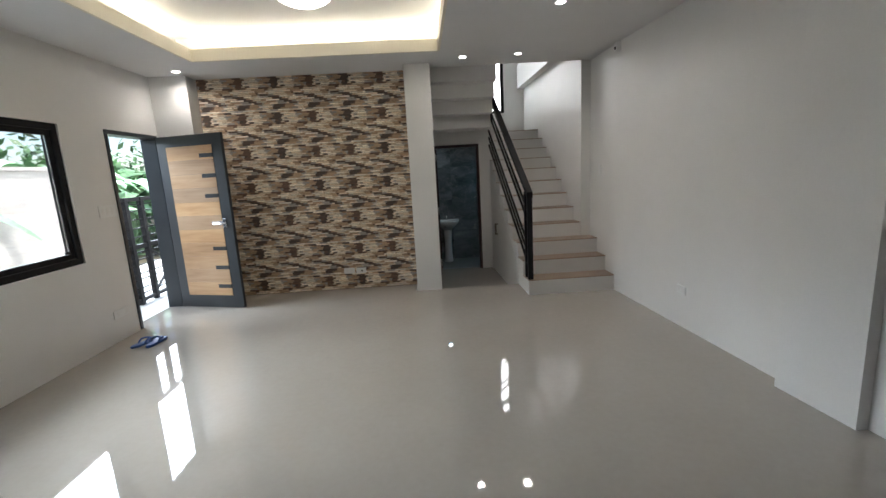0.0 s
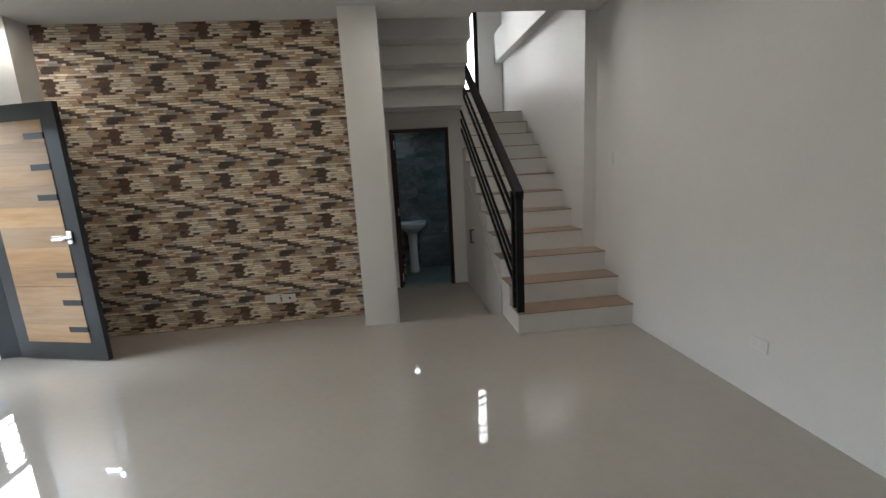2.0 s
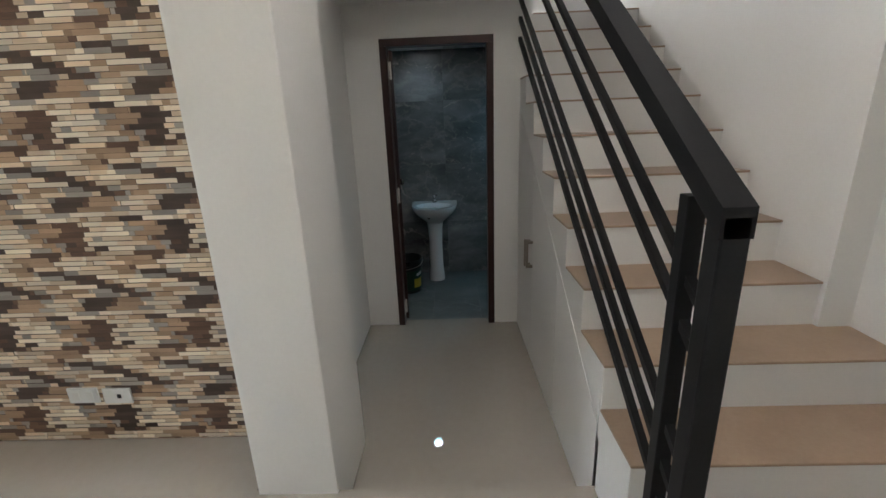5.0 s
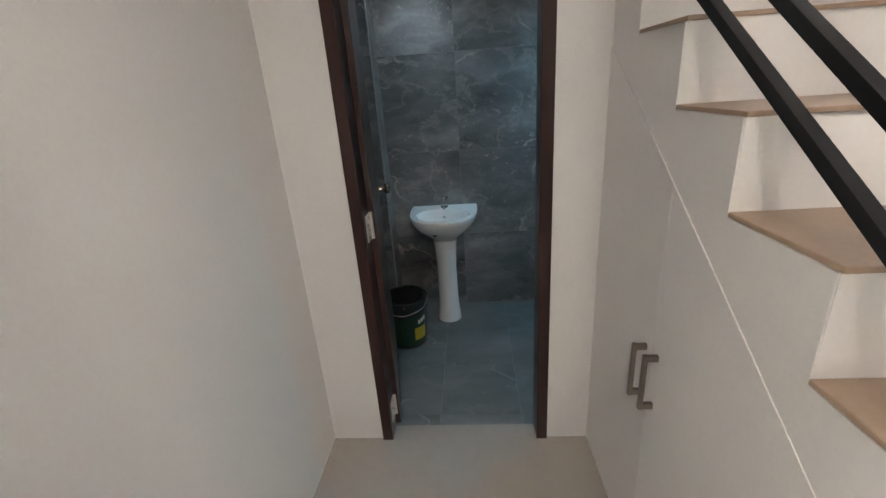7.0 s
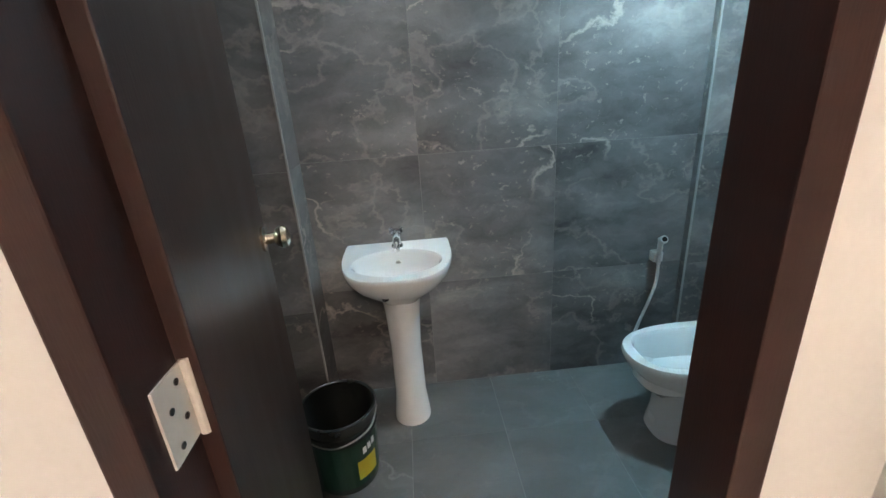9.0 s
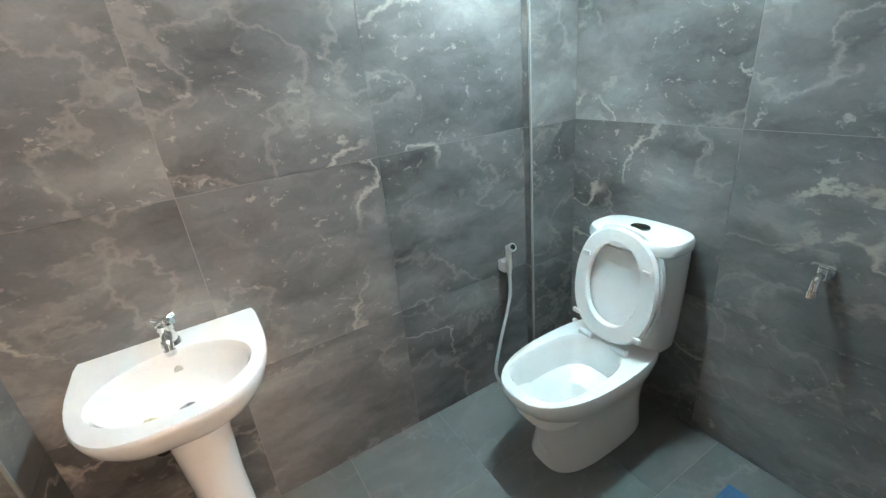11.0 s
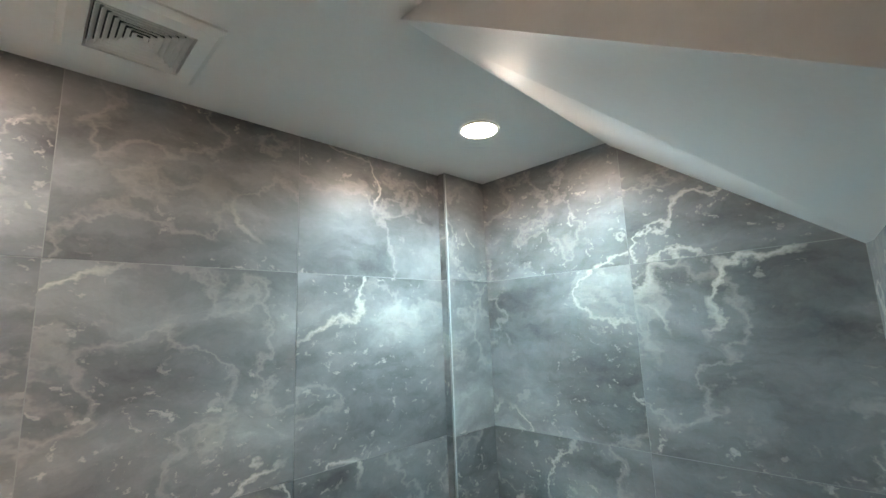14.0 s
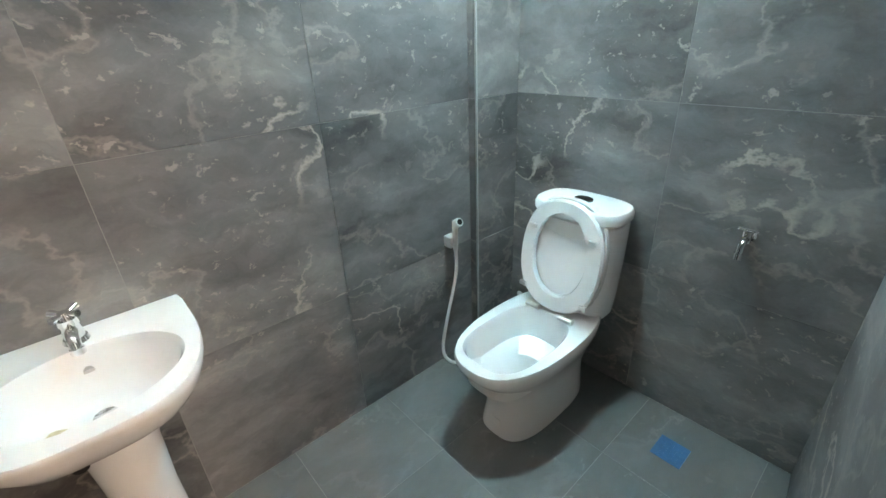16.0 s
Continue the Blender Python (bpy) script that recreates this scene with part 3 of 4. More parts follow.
for s in (-1, 1):
    loops = []
    for d, r in ((0.018, 0.030), (0.024, 0.030), (0.027, 0.014), (0.046, 0.013), (0.052, 0.023), (0.064, 0.029), (0.076, 0.025), (0.082, 0.012)):
        loops.append([(0.575 + r * math.cos(a), s * d, 0.915 + r * math.sin(a)) for a in (2 * math.pi * k / 20 for k in range(20))])
    rings(loops, bm=kn)
part("knob", kn, BRASS, leaf, "round satin metal door knob", smooth=True)


# ---- bathroom things ----
def egg(uc, a, b, z, n=40, e=2.3, back=None):
    out = []
    for k in range(n):
        t = 2 * math.pi * k / n
        c, s = math.cos(t), math.sin(t)
        u = uc + a * math.copysign(abs(c) ** (2 / e), c)
        if back is not None:
            u = max(u, back)
        out.append((-u, b * math.copysign(abs(s) ** (2 / e), s), z))
    return out


def span(u0, u1, b, z, e=2.3, n=40):
    return egg((u0 + u1) / 2, (u1 - u0) / 2, b, z, n, e)


toilet = thing("toilet", "white close-coupled ceramic toilet with raised seat and lid", "toilet", (BR, 8.615, BF))
bowl = rings([span(0.10, 0.60, 0.125, 0.0, 3), span(0.10, 0.60, 0.125, 0.012, 3), span(0.10, 0.585, 0.118, 0.10, 2.8), span(0.10, 0.585, 0.122, 0.18, 2.7),
              span(0.08, 0.62, 0.140, 0.25, 2.6), span(0.06, 0.685, 0.166, 0.31, 2.5), span(0.05, 0.725, 0.183, 0.355, 2.4), span(0.05, 0.735, 0.188, 0.385, 2.4),
              span(0.055, 0.73, 0.184, 0.400, 2.4), span(0.272, 0.688, 0.140, 0.402, 3.0), span(0.282, 0.678, 0.130, 0.388, 3.0), span(0.286, 0.674, 0.127, 0.265, 3.0),
              span(0.36, 0.63, 0.085, 0.225, 2.6), span(0.385, 0.55, 0.055, 0.15, 2.2), span(0.41, 0.51, 0.035, 0.09, 2.0)])
part("bowl", bowl, CERAMIC, toilet, smooth=True)
part("water", rings([span(0.386, 0.537, 0.046, 0.135, 2), span(0.387, 0.536, 0.045, 0.138, 2)]), GLASS, toilet, "still water in the bowl")
tank = rings([span(0.015, 0.20, 0.148, 0.380, 3.2), span(0.012, 0.205, 0.158, 0.465, 3.2), span(0.012, 0.212, 0.168, 0.614, 3.2), span(0.012, 0.215, 0.172, 0.772, 3.2), span(0.02, 0.207, 0.166, 0.776, 3.2)])
part("tank", tank, CERAMIC, toilet, smooth=True)
lidt = rings([span(0.008, 0.222, 0.176, 0.782, 3), span(0.004, 0.228, 0.181, 0.789, 3), span(0.004, 0.228, 0.181, 0.812, 3), span(0.010, 0.220, 0.174, 0.824, 3), span(0.022, 0.206, 0.158, 0.829, 2.8)])
tl = part("tank_lid", lidt, CERAMIC, toilet, smooth=True)
part("flush_button", rings([span(0.085, 0.140, 0.036, 0.827, 2), span(0.085, 0.140, 0.036, 0.835, 2), span(0.09, 0.135, 0.032, 0.837, 2)]), DARKCHROME, tl, "oval dark chrome flush button", smooth=True)


def raised(s, v, off):
    """A point on the opened seat: s along it from the hinge, v across, off towards the front."""
    return (-(0.285 + off - 0.065 * s / 0.42), v, 0.418 + s)


def oval(s0, s1, b, off, e=2.3, n=40):
    out = []
    for k in range(n):
        t = 2 * math.pi * k / n
        c, w = math.cos(t), math.sin(t)
        out.append(raised((s0 + s1) / 2 + (s1 - s0) / 2 * math.copysign(abs(c) ** (2 / e), c), b * math.copysign(abs(w) ** (2 / e), w), off))
    return out


part("lid", rings([oval(0.0, 0.435, 0.172, -0.045, 2.4), oval(-0.005, 0.44, 0.176, -0.036, 2.4), oval(0.0, 0.436, 0.173, -0.022, 2.4), oval(0.03, 0.41, 0.148, -0.026, 2.3)]), CERAMIC, toilet, smooth=True)
seat = rings([oval(0.005, 0.43, 0.168, -0.018, 2.3), oval(0.0, 0.436, 0.172, -0.008, 2.3), oval(0.008, 0.428, 0.166, 0.002, 2.3), oval(0.065, 0.388, 0.114, 0.004, 2.1), oval(0.07, 0.382, 0.110, -0.004, 2.1), oval(0.068, 0.385, 0.112, -0.018, 2.1)], False, False)
st = part("seat", seat, CERAMIC, toilet, smooth=True)
for s, v in ((0.07, 0.135), (0.07, -0.135), (0.315, 0.125), (0.315, -0.125)):
    p = raised(s, v, 0.0)
    part("bumper", box(p[0] - 0.010, p[0] + 0.003, v - 0.016, v + 0.016, p[2] - 0.009, p[2] + 0.009, 0.004), PLASTIC, st)
for v in (-0.075, 0.075):
    part("hinge", cyl(0.013, 0.013, (-0.285, v - 0.03, 0.415), (-0.285, v + 0.03, 0.415), 16), PLASTIC, toilet, smooth=True)
part("label_sticker", box(-0.597, -0.5945, -0.03, 0.02, 0.05, 0.085), PLASTIC, toilet, "faint printed sticker")
part("supply_hose", tube([(-0.05, 0.23, 0.20), (-0.11, 0.24, 0.27), (-0.17, 0.23, 0.345), (-0.21, 0.205, 0.37), (-0.215, 0.15, 0.35)], 0.008), PLASTIC, toilet, "white flexible hose")


def dee(hw, depth, z, scale=1.0, cx=0.0, cy=-0.17, n=48):
    """A basin's outline: straight back on the wall, rounded front."""
    out = []
    for k in range(n):
        t = 2 * math.pi * k / n
        c, s = math.cos(t), math.sin(t)
        if s > 0:
            r = min(hw / max(abs(c), 1e-6), 0.13 / s)
            x, y = r * c, -0.13 + r * s
        else:
            x, y = hw * math.copysign(abs(c) ** 0.6, c), -0.13 - (depth - 0.13) * abs(s) ** 0.95
        out.append((cx + (x - cx) * scale, cy + (y - cy) * scale, z))
    return out


def oval2(cx, cy, a, b, z, n=48):
    return [(cx + a * math.cos(2 * math.pi * k / n), cy + b * math.sin(2 * math.pi * k / n), z) for k in range(n)]


sink = thing("pedestal_sink", "white ceramic pedestal wash basin with chrome tap", "sink", (0.949, BB, BF))
basin = rings([dee(0.231, 0.438, 0.60, 0.33), dee(0.231, 0.438, 0.635, 0.47), dee(0.231, 0.438, 0.675, 0.68), dee(0.231, 0.438, 0.715, 0.86), dee(0.231, 0.438, 0.752, 0.965), dee(0.231, 0.438, 0.775, 0.995), dee(0.231, 0.438, 0.788, 1.0), dee(0.231, 0.438, 0.795, 0.988),
               oval2(0, -0.245, 0.184, 0.143, 0.794), oval2(0, -0.243, 0.174, 0.133, 0.782), oval2(0, -0.24, 0.157, 0.118, 0.73), oval2(0, -0.23, 0.115, 0.085, 0.685), oval2(0, -0.215, 0.045, 0.035, 0.668)])
part("basin", basin, CERAMIC, sink, smooth=True)
ped = rings([oval2(0, -0.205, 0.083, 0.085, 0.0), oval2(0, -0.205, 0.083, 0.085, 0.02), oval2(0, -0.2, 0.070, 0.072, 0.14), oval2(0, -0.2, 0.067, 0.068, 0.4), oval2(0, -0.2, 0.075, 0.075, 0.56), oval2(0, -0.19, 0.085, 0.085, 0.63)])
part("pedestal", ped, CERAMIC, sink, smooth=True)
part("drain", rings([oval2(0, -0.215, 0.024, 0.024, 0.668), oval2(0, -0.215, 0.024, 0.024, 0.674), oval2(0, -0.215, 0.014, 0.014, 0.671)]), CHROME, sink, "chrome waste ring", smooth=True)
part("overflow", cyl(0.011, 0.011, (0, -0.112, 0.742), (0, -0.122, 0.738), 16), STEEL, sink, "small metal overflow ring")
# solid plug; the hole's shade is put into its colour
part("hole_plug", cyl(0.014, 0.014, (-0.05, -0.345, 0.702), (-0.05, -0.3765, 0.698), 16), DARK, sink, "near-black plug in place of the shaded fixing hole")
tap = cyl(0.027, 0.024, (0, -0.058, 0.794), (0, -0.058, 0.804), 20)
cyl(0.021, 0.019, (0, -0.058, 0.80), (0, -0.058, 0.842), 18, tap)
cyl(0.023, 0.022, (0, -0.058, 0.842), (0, -0.058, 0.856), 18, tap)
tube([(0, -0.06, 0.822), (0, -0.09, 0.832), (0, -0.118, 0.826), (0, -0.130, 0.806)], 0.0125, 12, tap)
cyl(0.0145, 0.0145, (0, -0.130, 0.812), (0, -0.132, 0.798), 14, tap)
faucet = part("faucet", tap, CHROME, sink, "chrome pillar tap", smooth=True)
lever = cyl(0.015, 0.012, (0, -0.058, 0.855), (0, -0.058, 0.872), 14)
for a in range(4):
    w = math.pi / 4 + a * math.pi / 2
    cyl(0.0065, 0.0085, (0, -0.058, 0.864), (0.034 * math.cos(w), -0.058 + 0.034 * math.sin(w), 0.869), 10, lever)
part("tap_lever", lever, CHROME, faucet, "chrome cross handle", smooth=True)
scrap = thing("paper_scrap", "torn yellowish scrap of wet label lying in the basin", "scrap", (0.949 - 0.085, BB - 0.255, BF + 0.702), 24)
bm = bmesh.new()
grid = [[bm.verts.new((0.011 * i - 0.03, 0.007 * k - 0.01 + 0.003 * math.sin(2.1 * i), 0.0035 * math.sin(1.7 * i + k) + 0.004)) for k in range(4)] for i in range(6)]
for i in range(5):
    for k in range(3):
        if (i, k) not in ((0, 0), (4, 2), (2, 0)):
            bm.faces.new((grid[i][k], grid[i + 1][k], grid[i + 1][k + 1], grid[i][k + 1]))
part("sheet", bm, SCRAP, scrap)

bidet = thing("bidet_spray", "white handheld bidet spray on a wall bracket", "bidet spray", (2.172, BB, -0.033))
part("bracket", box(-0.022, 0.024, -0.045, 0.0, 0.505, 0.555, 0.006), PLASTIC, bidet)
spr = cyl(0.0105, 0.0125, (0.0, -0.05, 0.50), (-0.004, -0.055, 0.60), 14)
cyl(0.0125, 0.018, (-0.004, -0.055, 0.60), (-0.006, -0.066, 0.628), 16, spr)
cyl(0.018, 0.018, (-0.006, -0.064, 0.622), (-0.006, -0.086, 0.636), 16, spr)
sp = part("spray_handle", spr, PLASTIC, bidet, smooth=True)
part("nozzle", cyl(0.012, 0.012, (-0.006, -0.086, 0.636), (-0.006, -0.0885, 0.6375), 14), DARK, sp, "dark spray face")
part("hose", tube([(0.0, -0.05, 0.505), (-0.008, -0.055, 0.38), (-0.075, -0.06, 0.18), (-0.115, -0.07, 0.04), (-0.085, -0.09, -0.035), (-0.01, -0.11, -0.066), (0.075, -0.16, -0.067)], 0.0075), PLASTIC, bidet, "white flexible hose", smooth=True)

faucet2 = thing("wall_faucet", "chrome wall faucet beside the toilet", "faucet", (BR, 8.105, 0.685))
fb = cyl(0.022, 0.020, (0, 0, 0), (-0.009, 0, 0), 18)
cyl(0.011, 0.011, (-0.008, 0, 0), (-0.058, 0, 0.0), 14, fb)
cyl(0.014, 0.014, (-0.036, 0, -0.012), (-0.036, 0, 0.024), 14, fb)
tube([(-0.052, 0, 0.0), (-0.066, 0, -0.006), (-0.073, 0, -0.024), (-0.076, 0, -0.042)], 0.0105, 12, fb)
cyl(0.013, 0.012, (-0.075, 0, -0.036), (-0.077, 0, -0.056), 14, fb)
part("body", fb, CHROME, faucet2, smooth=True)
part("lever", box(-0.043, -0.029, -0.028, 0.028, 0.024, 0.033, 0.004), CHROME, faucet2)

drain = thing("floor_drain", "square floor drain still covered with blue film", "drain", (2.36, 8.112, BF))
part("grate", box(-0.052, 0.052, -0.052, 0.052, 0.0005, 0.006, 0.002), DRAINBLUE, drain)
for k in range(-2, 3):
    part("slot", box(-0.036, 0.036, k * 0.015 - 0.0025, k * 0.015 + 0.0025, 0.0058, 0.0068), DRAINBLUE, drain)

bucket = thing("paint_bucket", "black plastic paint bucket with a yellow and green print", "bucket", (0.68, 8.58, BF))


def circle(r, z, n=40):
    return [(r * math.cos(2 * math.pi * k / n), r * math.sin(2 * math.pi * k / n), z) for k in range(n)]


part("pail", rings([circle(0.118, 0.0), circle(0.122, 0.004), circle(0.138, 0.30), circle(0.146, 0.302), circle(0.147, 0.335), circle(0.141, 0.338), circle(0.134, 0.334), circle(0.116, 0.02)]), BUCKET, bucket, smooth=True)
for z in (0.255, 0.28):
    part("rib", rings([circle(0.137, z - 0.004), circle(0.1435, z - 0.002), circle(0.1435, z + 0.002), circle(0.138, z + 0.004)], False, False), BUCKET, bucket, smooth=True)


def patch(a0, a1, z0, z1, grow, n=10):
    bm = bmesh.new()
    r = lambda z: 0.122 + 0.016 * z / 0.3 + grow
    lo = [bm.verts.new((r(z0) * math.cos(a0 + (a1 - a0) * k / n), r(z0) * math.sin(a0 + (a1 - a0) * k / n), z0)) for k in range(n + 1)]
    hi = [bm.verts.new((r(z1) * math.cos(a0 + (a1 - a0) * k / n), r(z1) * math.sin(a0 + (a1 - a0) * k / n), z1)) for k in range(n + 1)]
    for k in range(n):
        bm.faces.new((lo[k], lo[k + 1], hi[k + 1], hi[k]))
    return bm


part("print", patch(-2.2, 0.3, 0.03, 0.235, 0.0015), GREEN, bucket, "dark green printed band")
part("print", patch(-1.05, -0.35, 0.06, 0.15, 0.003), YELLOW, bucket, "yellow printed panel")
for k, (a0, a1) in enumerate(((-0.85, -0.72), (-0.68, -0.55), (-0.51, -0.38))):
    part("print", patch(a0, a1, 0.175 + 0.006 * k, 0.205 + 0.006 * k, 0.003, 4), PLASTIC, bucket, "white printed bar")
part("bail", tube([(0.147, 0, 0.31), (0.12, -0.10, 0.285), (0.0, -0.152, 0.262), (-0.12, -0.10, 0.285), (-0.147, 0, 0.31)], 0.003, 8), STEEL, bucket, "thin wire handle")

vent = thing("ceiling_vent", "white square four-way louvred exhaust vent in the bathroom ceiling", "vent", (1.183, 8.818, BC))


def square_ring(a0, z0, a1, z1, thick=0.0015):
    """One slanted blade that runs round a square."""
    sq = lambda a, z: [(-a, -a, z), (a, -a, z), (a, a, z), (-a, a, z)]
    return rings([sq(a0, z0), sq(a1, z1), sq(a1 - thick, z1), sq(a0 - thick, z0), sq(a0, z0)], False, False)


part("frame", rings([[(x * q, y * q, z) for x, y in ((-1, -1), (1, -1), (1, 1), (-1, 1))] for q, z in ((0.135, 0.0), (0.135, -0.006), (0.122, -0.016), (0.090, -0.018), (0.086, -0.003))], False, False), PLASTIC, vent)
# flat plate coloured near-black for the shade between the blades
part("backing", box(-0.0855, 0.0855, -0.0855, 0.0855, -0.0025, -0.0005), DARK, vent, "near-black plate in place of the shaded duct")
for k in range(7):
    a = 0.084 - 0.0115 * k
    part("slat", square_ring(a, -0.017 + 0.0012 * k, a - 0.008, -0.0035), PLASTIC, vent)


# ---- lamps ----
def downlight(x, y, z, r, lens, power, color, group, label, cone=2.85):
    d = thing("downlight", label, "downlight", (x, y, z), group=group)
    part("trim_ring", rings([circle(r, -0.0005), circle(r + 0.012, -0.0005), circle(r + 0.010, -0.006), circle(r, -0.005)], False, False), PLASTIC, d, smooth=True)
    part("lens", rings([circle(r, -0.001), circle(r, -0.004)]), lens, d, "glowing lens")
    lamp("downlight_lamp", "SPOT", pose(x, y, z - 0.012), power, color, radius=r, cone=cone)
    return d


for x, y in ((-2.07, 5.75), (1.044, 5.68), (1.65, 5.645), (1.652, 4.19)):
    downlight(x, y, C, 0.036, DOWN, 12, (1.0, 0.93, 0.84), "living room downlights", "small round white ceiling downlight, lit")
downlight(2.108, 8.653, BC, 0.058, BATHLENS, 9.5, LAMP_BATH, "bathroom downlights", "round cool-white bathroom downlight, lit", 2.78)
downlight(0.88, 8.74, BC, 0.045, BATHLENS, 0.9, LAMP_BATH_DOOR, "bathroom downlights", "round cool-white bathroom downlight, lit")

dome = thing("ceiling_lamp", "round flush ceiling lamp with dark rim, lit", "ceiling lamp", (-0.345, 4.50, C + 0.29))
part("rim", rings([circle(0.20, 0), circle(0.235, -0.012), circle(0.24, -0.05), circle(0.225, -0.062), circle(0.2, -0.055)], False, False), BLACK, dome, "dark metal rim", smooth=True)
part("diffuser", rings([circle(0.222, -0.058), circle(0.20, -0.085), circle(0.14, -0.115), circle(0.05, -0.128)]), DOME, dome, "glowing white glass diffuser", smooth=True)


# ---- living room things ----
# stone-look wallpaper: a print of short strips that repeats both ways
# c cream, s sand, t tan, b brown, u umber, g grey, x a dark stone that varies
PRINT = (
    "cccssssggttttstxxxxss", "ssssccccggggttttxxxxx", "ccccccccggtttttxxxxxx", "gggssssstttttbxxxxxxs",
    "ccccccccssstttggxxxxx", "uuuucccccgggtttgxxxxs", "ttsssssssbbbbbtttxxbb", "sssssssstttbbtsssscss",
    "ccsssssttttttcccccccs", "ssstttbbssssssccccsss", "ssssssssguuuuuggsssss", "cccccccccggggguuuuuuc",
    "ttsssccccccssssbuuuuu", "uuuuusssstttcccccccuu", "gguuuubggsssstttttsgg", "ggggguuubgttttssssggg",
    "uuuttttttssssssgguuuu", "uttttttsccccccssuuuuu", "ttttttggggssstttuuuuu", "cccccsssscccccggggccc",
    "sssttttuuuuucccccccst")
TONES = {"c": 0, "s": 1, "t": 2, "b": 3, "u": 4, "g": 5}
PW, ROW, CELL = 0.42, 0.0197, 0.02
rng = random.Random(7)
motif = []
for text in PRINT:
    turn = rng.randrange(21)
    text = text[turn:] + text[:turn]
    cuts, last = [], -9
    for k in range(21):
        if k == 0 or text[k] != text[k - 1] or (k - last > 3 and text[k] != "x" and rng.random() < 0.35):
            cuts.append(k)
            last = k
    at = [0.0] + [k * CELL + rng.uniform(-0.017, 0.017) for k in cuts[1:]] + [PW]
    row = []
    for k, c in enumerate(cuts):
        letter = text[c]
        if c and text[c] == text[c - 1]:
            letter = {"c": "s", "s": "t", "t": "g", "g": "s", "u": "b", "b": "t"}[letter]
        row.append((at[k] + turn * CELL, at[k + 1] + turn * CELL, letter))
    motif.append(row)
X0, X1, paper = -2.085, 0.378, bmesh.new()
paper.faces.new([paper.verts.new(p) for p in ((X0, ACC - 0.001, F), (X1, ACC - 0.001, F), (X1, ACC - 0.001, C), (X0, ACC - 0.001, C))]).material_index = 4
j, z1 = 0, C
while z1 > F + 1e-4:
    z0 = max(z1 - ROW, F)
    base, col = X0 - 0.29 - PW, 0
    while base < X1:
        for c, e, letter in motif[j % 21]:
            a, b = max(base + c, X0), min(base + e, X1)
            if b - a > 0.002:
                dark = 4 if (col * 5 + (j // 21) * 3) % 7 in (0, 1, 4) else 3
                tone = dark if letter == "x" else TONES[letter]
                d = ACC - 0.002 - 0.0012 * ((tone * 7 + j * 3) % 4)
                foot = z0 + (0.0026 if tone < 2 else 0.001)
                f = paper.faces.new([paper.verts.new(p) for p in ((a, d, foot), (b, d, foot), (b, d, z1), (a, d, z1))])
                f.material_index = tone
        base, col = base + PW, col + 1
    z1, j = z0, j + 1
structure(part("wallpaper", paper, PAPERS), "stacked-stone patterned wallpaper in brown and cream strips", "wallpaper")

# front door
door1 = structure(new("door_1"), "open slate-grey front door with a honey wood panel", "door")
for r in ((LW - 0.155, LW + 0.012, 5.09, 5.13, F, 2.145), (LW - 0.155, LW + 0.012, 5.88, 5.92, F, 2.145), (LW - 0.155, LW + 0.012, 5.09, 5.92, 2.145, 2.185)):
    part("door_frame", box(*r, 0.003), SLATE, door1)
fl = part("leaf", box(0, 0.865, -0.02, 0.02, 0.008, 1.995, 0.003), SLATE, door1)
fl.matrix_world = pose(LW + 0.035, 5.875, F, 0, 0, -16.5)
WX0, WX1, WZ0, WZ1 = 0.125, 0.735, 0.155, 1.875
nb = 11
for k in range(nb):
    za, zb = WZ0 + (WZ1 - WZ0) * k / nb, WZ0 + (WZ1 - WZ0) * (k + 1) / nb
    part("board", box(WX0, WX1, -0.025, -0.019, za + 0.0007, zb - 0.0007, 0.0008), HONEY, fl, "honey-coloured wood board")
for fr in (0.065, 0.195, 0.325, 0.675, 0.805, 0.935):
    zc = WZ0 + (WZ1 - WZ0) * fr
    part("inlay", box(WX1 - 0.175, WX1 + 0.001, -0.028, -0.018, zc - 0.022, zc + 0.022, 0.001), DARKSLATE, fl, "dark slate inlay bar")
hd = box(0.60, 0.79, -0.031, -0.024, 0.985, 1.025, 0.003)
box(0.745, 0.795, -0.034, -0.020, 0.96, 1.06, 0.004, hd)
cyl(0.011, 0.011, (0.765, -0.03, 1.0), (0.765, -0.072, 1.0), 14, hd)
tube([(0.765, -0.068, 1.0), (0.73, -0.072, 1.0), (0.66, -0.070, 0.997)], 0.0095, 10, hd)
part("lock_handle", hd, CHROME, fl, "chrome lever lock")

# window in the west wall
win1 = structure(new("window_1"), "black-framed sliding window onto the yard", "window")
WY0, WY1, WZ0, WZ1 = 2.9, 4.565, 0.985, 2.18
fw, fx0, fx1 = 0.055, LW - 0.115, LW - 0.015
for r in ((fx0, fx1, WY0, WY0 + fw, WZ0, WZ1), (fx0, fx1, WY1 - fw, WY1, WZ0, WZ1), (fx0, fx1, WY0 + fw, WY1 - fw, WZ0, WZ0 + fw), (fx0, fx1, WY0 + fw, WY1 - fw, WZ1 - fw, WZ1)):
    part("frame", box(*r, 0.004), BLACK, win1)
ym = (WY0 + WY1) / 2
